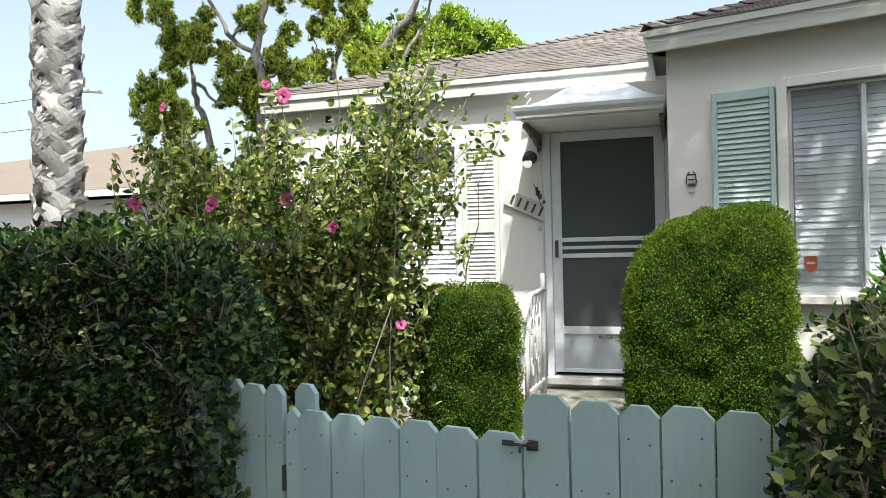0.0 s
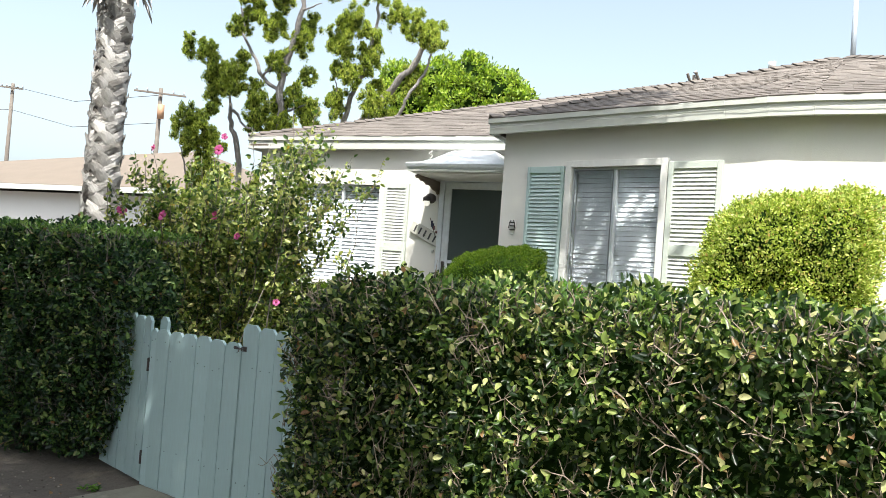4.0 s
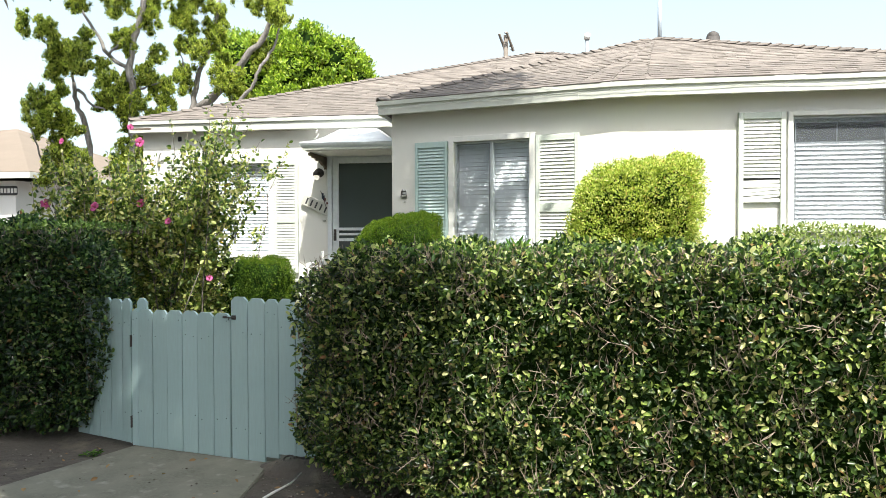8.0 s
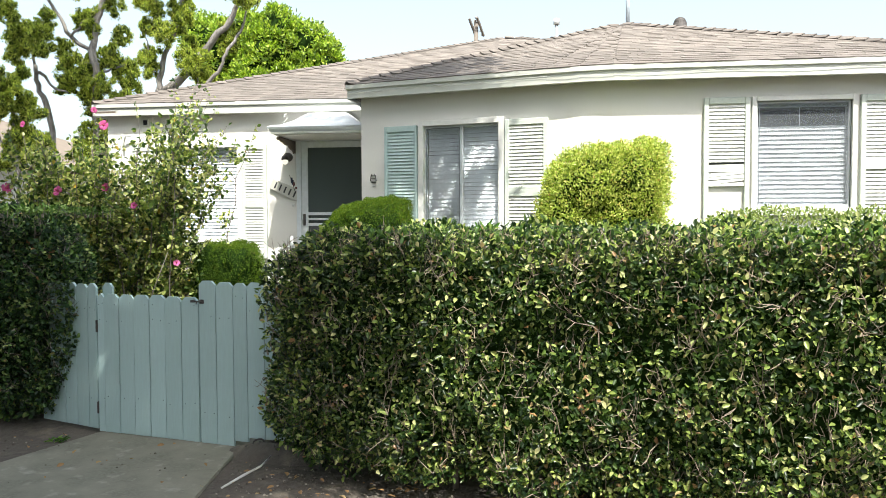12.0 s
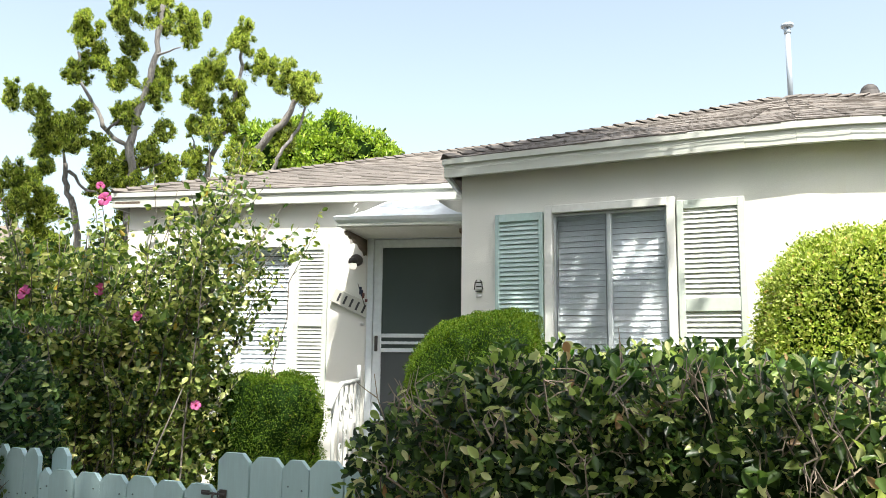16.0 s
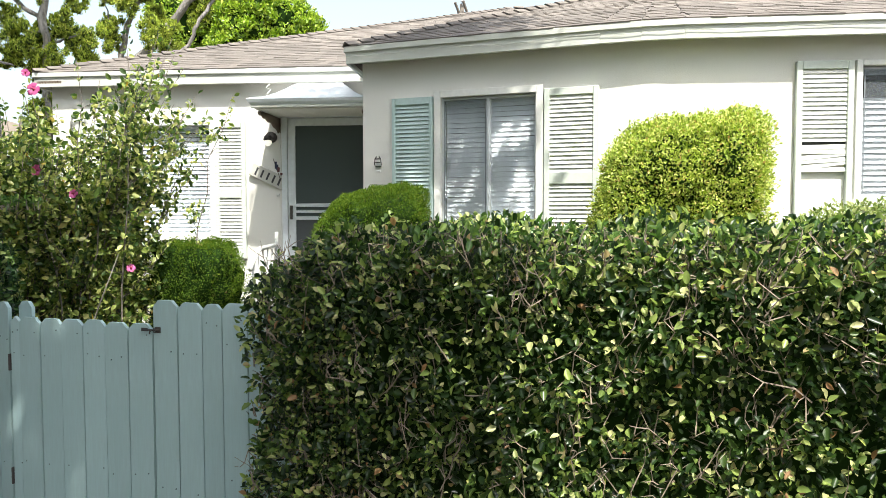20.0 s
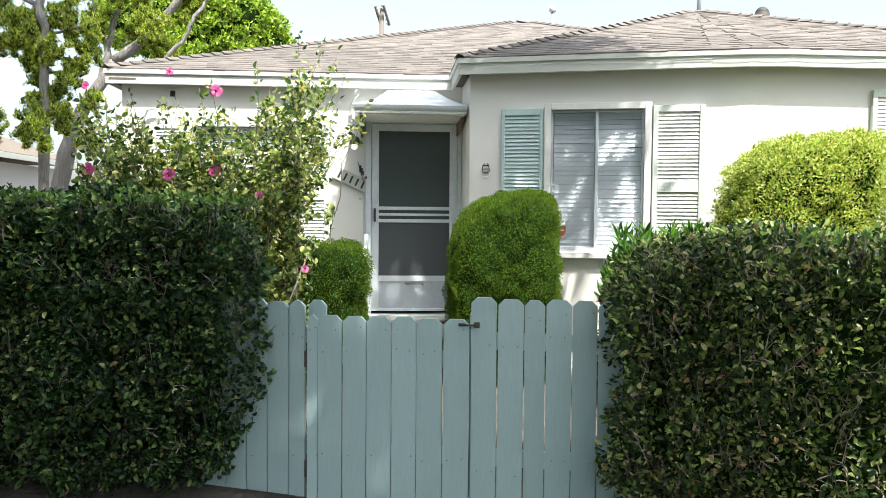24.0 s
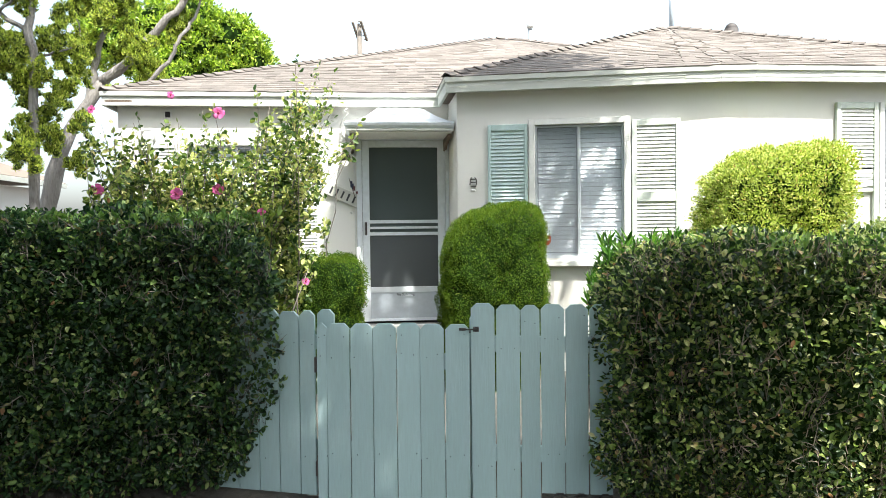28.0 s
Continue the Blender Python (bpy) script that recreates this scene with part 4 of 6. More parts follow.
    boxed("grille", -2.115, -2.065, 0.012, 0.017, 2.675, 2.735, DARK, v, 0)


build_wall_fittings()


# ---- fence and gate ----
def picket_mesh(w, h, thick=0.019):
    bm = bmesh.new()
    e = 0.028
    prism(bm, [(0, 0), (w, 0), (w, h - e), (w - e, h), (e, h), (0, h - e)], -thick, 0)
    me = bpy.data.meshes.new("picket")
    bm.to_mesh(me)
    bm.free()
    return me


NAIL = None


def picket(parent, me, m, w, zs):
    """A picket with its nail heads."""
    global NAIL
    if NAIL is None:
        bm = bmesh.new()
        bmesh.ops.create_cone(bm, segments=8, radius1=0.0034, radius2=0.0026, depth=0.003, cap_ends=True, matrix=Matrix.Rotation(radians(90), 4, "X"))
        NAIL = bpy.data.meshes.new("nail")
        bm.to_mesh(NAIL)
        bm.free()
    ob = obj("picket", me, FENCE, parent, m=m)
    for z in zs:
        for x in (0.22 * w, 0.75 * w):
            if random.random() < 0.45:
                continue
            obj("nail", NAIL, NAIL_PAINT, ob, m=Matrix.Translation((x + random.uniform(-0.008, 0.008), -0.0205, z + random.uniform(-0.015, 0.015))))
    return ob


def build_fence():
    gate = thing("garden_gate", "pale blue-green painted wooden picket gate, closed", "gate", m=M_GATE)
    xs = [-0.860, -0.800, -0.668, -0.539, -0.407, -0.276, -0.141, -0.005]
    for a, b in zip(xs, xs[1:]):
        me = picket_mesh(b - a - 0.005, 0.978 + random.uniform(-0.006, 0.006))
        picket(gate, me, Matrix.Translation((a, random.uniform(-0.003, 0.003), -0.004)) @ pose(0, 0, 0, 0, random.uniform(-0.2, 0.2), 0), b - a, (0.25, 0.80, 0.91))
    for z in (0.22, 0.72):
        boxed("rail", -0.86, -0.02, 0.003, 0.04, z, z + 0.085, FENCE, gate, 0.003)
    for z in (0.12, 0.70):
        boxed("hinge", -0.872, -0.861, -0.026, -0.003, z, z + 0.085, IRON, gate, 0.002)
    latch = part_latch(gate)
    latch.matrix_basis = Matrix.Translation((0.005, -0.006, 0.295)) @ Matrix.Scale(0.72, 4)
    right = thing("fence_panel", "pale blue-green painted dog-eared picket fence panel", "fence", "fence panels", M_GATE)
    xs = [0.004, 0.136, 0.272, 0.378, 0.508, 0.636, 0.76]
    for i, (a, b) in enumerate(zip(xs, xs[1:])):
        lift = -0.006 if i < 2 else 0.03 if i == 2 else 0.06
        picket(right, picket_mesh(b - a - (0.009 if i in (1, 4) else 0.005), 1.08 - lift + random.uniform(-0.006, 0.006)), Matrix.Translation((a, random.uniform(-0.003, 0.003), lift)) @ pose(0, 0, 0, 0, random.uniform(-0.2, 0.2), 0), b - a, (0.2, 0.85, 0.95))
    for z in (0.22, 0.82):
        boxed("rail", 0.01, 0.80, 0.003, 0.04, z, z + 0.085, FENCE, right, 0.003)
    boxed("post", -0.012, 0.10, 0.042, 0.13, -0.1, 1.0, FENCE, right, 0.004)
    ml = M_GATE @ Matrix.Translation((-0.860, 0, 0)) @ Matrix.Rotation(radians(-9), 4, "Z")
    left = thing("fence_panel", "pale blue-green picket fence panel beside the hedge", "fence", "fence panels", ml)
    xs = [-0.62, -0.485, -0.355, -0.228, -0.100, -0.006]
    for a, b in zip(xs, xs[1:]):
        picket(left, picket_mesh(b - a - 0.006, 1.032 + random.uniform(-0.006, 0.006)), Matrix.Translation((a, random.uniform(-0.003, 0.003), 0.01)) @ pose(0, 0, 0, 0, random.uniform(-0.2, 0.2), 0), b - a, (0.2, 0.85))
    for z in (0.22, 0.82):
        boxed("rail", -0.62, -0.02, 0.003, 0.04, z, z + 0.085, FENCE, left, 0.003)
    picket(left, picket_mesh(0.10, 1.030), Matrix.Translation((-0.02, 0.066, 0.015)), 0.10, (0.85,))
    boxed("post", -0.02, 0.07, 0.088, 0.16, -0.1, 0.90, FENCE, left, 0.008)


def part_latch(gate):
    plate = boxed("latch", 0.012, 0.055, -0.0265, -0.0195, 0.885, 0.925, IRON, gate, 0.003, "dark metal slide latch")
    tubed("bolt", [(-0.085, -0.031, 0.904), (0.045, -0.031, 0.904)], 0.006, IRON, plate, 8)
    boxed("bolt_plate", -0.095, -0.045, -0.0265, -0.0195, 0.893, 0.915, IRON, plate, 0.002)
    tubed("knob", [(-0.01, -0.031, 0.904), (-0.01, -0.048, 0.895), (-0.01, -0.05, 0.88)], 0.005, IRON, plate, 6)
    tubed("staple", [(0.02, -0.026, 0.92), (0.02, -0.045, 0.915), (0.02, -0.045, 0.893), (0.02, -0.026, 0.888)], 0.004, IRON, plate, 6)
    return plate


build_fence()


# ---- clipped hedges and bushes ----
def block_hedge(name, label, m, size, centre, n, seed, material, length=0.045, power=7, lump=0.06, depth=0.06, twigs=200, width=0.55, shear=0.0, wood=None):
    h = thing(name, label, "hedge", m=m)
    p, q = box_shell(n, size, power=power, lump=lump, depth=depth, seed=seed, keep_bottom=True)
    c = np.array(centre)
    p[:, 0] += shear * (p[:, 1] + size[1])
    leaves("foliage", p + c, q, length, material, h, width=width, spread=1.05, up=0.3, sky=0.8, fold=0.30, droop=0.2, wild=0.66)
    # Dark body behind the leaves; its colour is the shade of the gaps.
    inner = core("inner_growth", size, power, 0.17, CORE_SHADE, h, centre, seed)
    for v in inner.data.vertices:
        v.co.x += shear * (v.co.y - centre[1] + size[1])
    if twigs:
        bm = bmesh.new()
        tp, tq = box_shell(twigs, size, power=power, lump=lump, depth=0.05, seed=seed)
        for a, b in zip(tp + c, tq):
            a, b = Vector(a), Vector(b)
            a.x += shear * (a.y - centre[1] + size[1])
            d = (b * 0.15 + Vector(RNG.normal(size=3)) * 0.35 + Vector((0, 0, 0.8))).normalized()
            ln = random.uniform(0.06, 0.22) * (0.3 if b.z > 0.5 else 0.4 if abs(b.x) > 0.5 else 1.0)
            k = a - b * 0.02
            top = centre[2] + size[2] + 0.03
            if (k + d * ln).z > top:
                ln = max(0.02, (top - k.z) / max(d.z, 0.2))
            if k.z > top - 0.03:
                continue
            s = Vector(RNG.normal(size=3)) * 0.02
            pts = [k, k + d * ln * 0.35 + s, k + d * ln * 0.7 - s * 0.4, k + d * ln]
            tube(bm, pts, [0.0032, 0.0027, 0.002, 0.001], 3)
            for j in (1, 2):
                e = (d + Vector(RNG.normal(size=3)) * 0.7).normalized()
                tube(bm, [pts[j], pts[j] + e * ln * 0.2, pts[j] + e * ln * 0.36 + s * 0.4], [0.002, 0.0016, 0.0008], 3)
        tagged(part("brushwood", bm, wood or HEDGE_TWIG, h, "bare grey-brown twigs"), kind="stuff")
    return h


HR = Matrix.Translation((1.06, -4.72, 0)) @ Matrix.Rotation(radians(-13.5), 4, "Z")
HEDGE_R = block_hedge("privet_hedge", "tall clipped dark green hedge of glossy leaves", HR, (2.88, 0.54, 0.68), (2.94, 0.52, 0.73), 138000, 1.3, HEDGE_LEAF, 0.0345, 9, 0.11, 0.075, 5200, width=0.56)
STEMS = random.Random(17)
for i in range(30):
    x, y = 0.25 + i * 0.185 + STEMS.uniform(-0.08, 0.08), STEMS.uniform(0.2, 0.75)
    tubed("stem", [(x, y, -0.06), (x + STEMS.uniform(-0.05, 0.05), y, 0.2), (x + STEMS.uniform(-0.12, 0.12), y, 0.5)], [0.02, 0.016, 0.010], TWIG, HEDGE_R, 6, "bare grey-brown stem")
HL = Matrix.Translation((-0.45, -4.07, 0)) @ Matrix.Rotation(radians(-6), 4, "Z")
# Darker leaf and twig colours carry the shade on this hedge.
HEDGE_L = block_hedge("privet_hedge", "tall clipped dark green hedge beside the gate", HL, (2.3, 0.5, 0.785), (-2.28, 0.5, 0.79), 100000, 5.1, HEDGE_SHADED, 0.038, 6, 0.11, 0.07, 2200, wood=TWIG, width=0.62, shear=-0.55)
HB = Matrix.Translation((3.95, -2.75, 0)) @ Matrix.Rotation(radians(-2), 4, "Z")
block_hedge("low_hedge", "low clipped light green hedge under the big window", HB, (1.4, 0.42, 0.76), (1.42, 0.45, 0.79), 17000, 7.7, LOW_LEAF, 0.034, 5, 0.06, 0.04, 100)


def shoots(h, n, x0, x1, y0, y1, z, seed, material, tall=0.12):
    """Young upright shoots standing above a clipped top."""
    rnd = random.Random(seed)
    bm = bmesh.new()
    P, N = [], []
    for _ in range(n):
        b = Vector((rnd.uniform(x0, x1), rnd.uniform(y0, y1), z - 0.05))
        t = b + Vector((rnd.gauss(0, 0.03), rnd.gauss(0, 0.03), 0.05 + rnd.random() * tall))
        tube(bm, [b, b.lerp(t, 0.5), t], [0.003, 0.0025, 0.0012], 4)
        for k in range(9):
            P.append(b.lerp(t, 0.35 + 0.65 * rnd.random()))
            N.append(Vector((rnd.gauss(0, 0.6), rnd.gauss(0, 0.6), 0.7)).normalized())
    tagged(part("shoot_growth", bm, TWIG, h), kind="stuff")
    leaves("shoot_leaves", np.array(P), np.array(N), 0.036, material, h, width=0.5, up=0.35, spread=0.8)


shoots(HEDGE_R, 300, 0.8, 5.6, 0.02, 0.95, 1.40, 2, HEDGE_LIGHT, 0.04)
# Young shoots packed here also put the sunlit top band into leaf colour.
shoots(HEDGE_L, 620, -4.3, -0.3, 0.04, 0.92, 1.56, 6, HEDGE_LIGHT, 0.035)


def round_bush(name, label, centre, size, n, material, seed, length=0.02, power=3.0, lump=0.04, depth=0.03, width=0.55, m=None, low=-0.9, lean=0.0, tip=0.0, ragged=0.004, nod=0.0, fine=0.5):
    b = thing(name, label, "bush", m=m)
    p, q = ball_shell(n, size, power=power, lump=lump, depth=depth, seed=seed, low=low, fine=fine)
    p += RNG.normal(size=p.shape) * ragged
    p[:, 2] += tip * p[:, 0] + nod * p[:, 1]
    p[:, 0] += lean * p[:, 2]
    leaves("foliage", p + np.array(centre), q, length, material, b, width=width, spread=0.8, up=0.25, simple=length < 0.02, wild=0.7)
    # Filler body, shade between the leaves given as near-black colour.
    inner = core("inner_growth", size, power, depth * 1.3, CORE_SHADE, b, centre, seed, lump, fine)
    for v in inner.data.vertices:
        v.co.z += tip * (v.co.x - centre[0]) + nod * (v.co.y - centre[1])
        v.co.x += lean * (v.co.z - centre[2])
    x, y, z = centre
    tubed("stem", [(x, y, -0.02), (x + 0.02, y, z)], [0.04, 0.03], TWIG, b, 8)
    return b


round_bush("clipped_topiary", "rounded clipped dark green topiary bush by the door", (1.07, -1.62, 0.84), (0.45, 0.42, 0.82), 140000, BOX_LEAF, 2.2, 0.0160, 3.8, 0.05, 0.024, lean=0.05, tip=0.10, nod=0.14, ragged=0.006, fine=1.0, width=0.42)
round_bush("box_bush", "small clipped green box bush beside the steps", (-0.38, -1.52, 0.63), (0.31, 0.36, 0.62), 66000, BOX_LEAF, 3.3, 0.0160, 7.0, 0.07, 0.026, ragged=0.006, fine=0.9, width=0.42)
round_bush("golden_bush", "clipped golden-green privet bush in full sun", (3.285, -2.17, 1.40), (0.52, 0.53, 0.71), 115000, GOLD_LEAF, 6.3, 0.021, 4.4, 0.055, 0.055, lean=0.15, tip=0.17, ragged=0.016, fine=1.7)


# ---- hibiscus, trees and distance ----
def build_hibiscus():
    h = thing("hibiscus_shrub", "tall loose hibiscus shrub with green leaves, pink flowers", "shrub")
    rnd = random.Random(11)
    pos, nrm = [], []
    side = bmesh.new()

    def dress(a, b, n, off):
        """Leaves set close round one length of stem."""
        for _ in range(n):
            d = Vector((rnd.gauss(0, 1), rnd.gauss(0, 1), rnd.gauss(0.1, 0.6))).normalized()
            at = a.lerp(b, rnd.random()) + d * off * (0.3 + 0.7 * rnd.random())
            if at.x < -0.36 or at.z > 2.05:
                pos.append(at)
                nrm.append(d)

    for i in range(175):
        f = rnd.random() ** 1.05
        bx, by = -1.45 + 0.4 * f + rnd.gauss(0, 0.22), -2.45 + 0.42 * f + rnd.gauss(0, 0.17)
        tall = rnd.random() < 0.42
        tx = min(-0.12 if tall else -0.42, -2.05 + (1.92 if tall else 1.75) * f + max(-0.12, min(0.12, rnd.gauss(0, 0.08))))
        tz = (1.95 + (0.38 + 0.55 * math.exp(-((f - 0.78) / 0.2) ** 2)) * rnd.random()) if tall else rnd.uniform(0.9, 2.0)
        ty = by + 0.3 * f + rnd.gauss(0, 0.26)
        pts = []
        for k in range(10):
            s = k / 9
            pts.append(Vector((bx + (tx - bx) * s ** 1.5 + rnd.gauss(0, 0.02), by + (ty - by) * s + rnd.gauss(0, 0.02), 0.04 + tz * s)))
        tubed("stem", pts, [0.0085 - 0.0066 * k / 9 for k in range(10)], TWIG, h, 5)
        for k in range(3, 9):
            a, b = pts[k], pts[k + 1]
            dress(a, b, 20 if k < 8 else 13, 0.05 if k < 8 else 0.03)
            for _ in range(3 if k < 6 else 2 if k < 8 else 0):
                g = a.lerp(b, rnd.random())
                d = Vector((rnd.gauss(0, 0.7), rnd.gauss(0, 0.7), rnd.uniform(0.3, 1.0))).normalized() * rnd.uniform(0.09, 0.24)
                if g.x + d.x > (-0.38 if g.z < 2.0 else -0.10):
                    d.x = -0.5 * abs(d.x)
                e = g + d
                tube(side, [g, g.lerp(e, 0.5) + Vector((0, 0, 0.01)), e], [0.0028, 0.0022, 0.0012], 4)
                dress(g.lerp(e, 0.25), e, 16, 0.036)
    tagged(part("side_growth", side, TWIG, h), kind="stuff")
    leaves("foliage", np.array(pos), np.array(nrm), 0.047, HIB_LEAF, h, width=0.6, spread=0.9, up=0.1, fold=0.16, wild=0.75)
    pos, nrm = [], []
    for i in range(3000):
        d = Vector((rnd.gauss(0, 1), rnd.gauss(0, 1), rnd.gauss(0, 1))).normalized()
        pos.append(Vector((-1.2 + rnd.uniform(-1.05, 0.75), -2.3 + rnd.gauss(0, 0.3), 0.12 + rnd.random() * 0.75)))
        nrm.append(d)
    leaves("lower_foliage", np.array(pos), np.array(nrm), 0.046, HIB_LEAF, h, width=0.7, up=0.35, fold=0.1)
    for i in range(2):
        bx = rnd.uniform(-1.9, -0.7)
        b = Vector((bx, -2.62 + rnd.gauss(0, 0.1), rnd.uniform(0.3, 0.8)))
        e = b + Vector((rnd.uniform(0.1, 0.5), rnd.gauss(0, 0.08), rnd.uniform(0.4, 0.8)))
        tubed("cane", [b, b.lerp(e, 0.5) + Vector((0, 0, 0.02)), e], [0.006, 0.005, 0.003], POLE_WOOD, h, 5, "bare tan cane")
    spots = [(-1.86, -2.79, 1.78), (-1.30, -2.90, 1.74), (-1.10, -2.5, 1.79), (-1.08, -2.55, 2.34), (-2.05, -2.3, 2.40), (-1.58, -1.9, 2.58), (-0.49, -2.40, 1.10), (-0.78, -2.6, 1.62)]
    for i, s in enumerate(spots):
        hibiscus_flower(h, Vector(s), rnd, 0.044 if i < 4 else 0.030)


def hibiscus_flower(parent, at, rnd, r):
    d = Vector((rnd.gauss(0.1, 0.35), -1, rnd.gauss(0.15, 0.3))).normalized()
    a = d.orthogonal().normalized()
    b = d.cross(a)
    n = 5
    tubefl = tubed("flower", [at - d * 0.01, at + d * r * 0.5, at + d * r * 0.85], [0.006, 0.004, 0.006], PISTIL, parent, 6, "pink hibiscus flower")
    for k in range(n):
        t0 = k * math.tau / n + rnd.uniform(-0.1, 0.1)
        ax = a * math.cos(t0) + b * math.sin(t0)
        side = d.cross(ax)
        bm = bmesh.new()
        rows = []
        for u, w, f in ((0.06, 0.05, 0.0), (0.4, 0.30, 0.20), (0.75, 0.48, 0.30), (0.95, 0.40, 0.30 + rnd.uniform(-0.12, 0.1)), (1.04, 0.20, 0.26 + rnd.uniform(-0.14, 0.1))):
            rows.append([bm.verts.new(at + (ax * u + side * w * s + d * (f + 0.07 * s * s * (1 if k % 2 else -1) * u)) * r) for s in (-1, -0.35, 0.35, 1)])
        for r0, r1 in zip(rows, rows[1:]):
            for j in range(3):
                bm.faces.new((r0[j], r0[j + 1], r1[j + 1], r1[j]))
        part("petal", bm, PETAL, tubefl, smooth=True)
    tubed("throat", [at + d * 0.002, at + d * r * 0.12], [r * 0.06, r * 0.24], PISTIL, tubefl, 10)


build_hibiscus()


def limb(bm, pts, r0, r1, rnd, sides=8):
    """A crooked limb through the given points, with finer bends between them."""
    out = []
    pts = [Vector(p) for p in pts]
    for a, b in zip(pts, pts[1:]):
        for k in range(4):
            p = a.lerp(b, k / 4)
            out.append(p + Vector((rnd.gauss(0, 1), rnd.gauss(0, 1), rnd.gauss(0, 0.5))) * (0.02 if k else 0.0))
    out.append(pts[-1])
    n = len(out) - 1
    tube(bm, out, [(r0 + (r1 - r0) * i / n) * rnd.uniform(0.88, 1.12) for i in range(n + 1)], sides)
    return out


def puffs(centres, per, size, flame=1.5):
    """Tufted clumps: points and outward directions of the sprays, and lumpy inner bodies."""
    P, N = [], []
    bm = bmesh.new()
    bmesh.ops.create_icosphere(bm, subdivisions=2, radius=1.0)
    ball = np.array([v.co[:] for v in bm.verts])
    faces = np.array([[v.index for v in f.verts] for f in bm.faces])
    bm.free()
    V, F = [], []
    for c, s in centres:
        c = np.array(c)
        k = int(per * s * s)
        tilt = RNG.normal(size=2) * 0.35

        def shape(d, r):
            q = d * r * size * s
            q[:, 2] *= flame
            q[:, :2] += q[:, 2:] * tilt
            q[:, :2] *= np.clip(1.0 - 0.35 * q[:, 2:] / (size * s * flame), 0.3, 1.4)
            return q + lumps(q + c, 0.07, 0.05, s)[:, None] * d
        d = unit(RNG.normal(size=(k, 3)))
        P.append(shape(d, RNG.uniform(0.72, 1.05, (k, 1))) + c)
        N.append(unit(d + np.array([0, 0, 0.7])))
        F.append(faces + len(ball) * len(V))
        V.append(shape(ball.copy(), 0.68) + c)
    return np.concatenate(P), np.concatenate(N), np.concatenate(V), np.concatenate(F)


def juniper(name, label, y, trunks, limbs, clumps, seed):
    rnd = random.Random(seed)
    t = thing(name, label, "tree")
    for line, r in trunks:
        bm = bmesh.new()
        limb(bm, [(x, y + dy, z) for x, dy, z in line], r * 0.5, r * 0.22, rnd, 9)
        part("trunk", bm, BARK_GREY, t, "pale grey twisted trunk", True)
    for line, r in limbs:
        bm = bmesh.new()
        limb(bm, [(x, y + dy, z) for x, dy, z in line], r * 0.5, r * 0.22, rnd, 7)
        part("limb", bm, BARK_GREY, t, "crooked grey limb", True)
    cs = [((x, y + rnd.gauss(0, 0.25), z), s) for x, z, s in clumps]
    more = []
    for (c, s) in cs:
        for _ in range(21):
            d = Vector((rnd.gauss(0, 1), rnd.gauss(0, 0.8), rnd.gauss(0.2, 1.4))).normalized() * 0.23 * s * rnd.uniform(0.5, 1.2)
            more.append(((c[0] + d.x, c[1] + d.y, c[2] + d.z), rnd.uniform(0.22, 0.50) * min(s, 1.0)))
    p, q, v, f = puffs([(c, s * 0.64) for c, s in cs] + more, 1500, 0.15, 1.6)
    # Lumpy filler bodies whose dark colour stands for shade within the clumps.
    tagged(obj("inner_growth", raw_mesh("inner_growth", v, f), JUN_SHADE, t), kind="stuff")
    leaves("crown", p, q, 0.042, JUN_LEAF, t, width=0.36, spread=0.7, up=0.55, fold=0.4, simple=True)
    return t


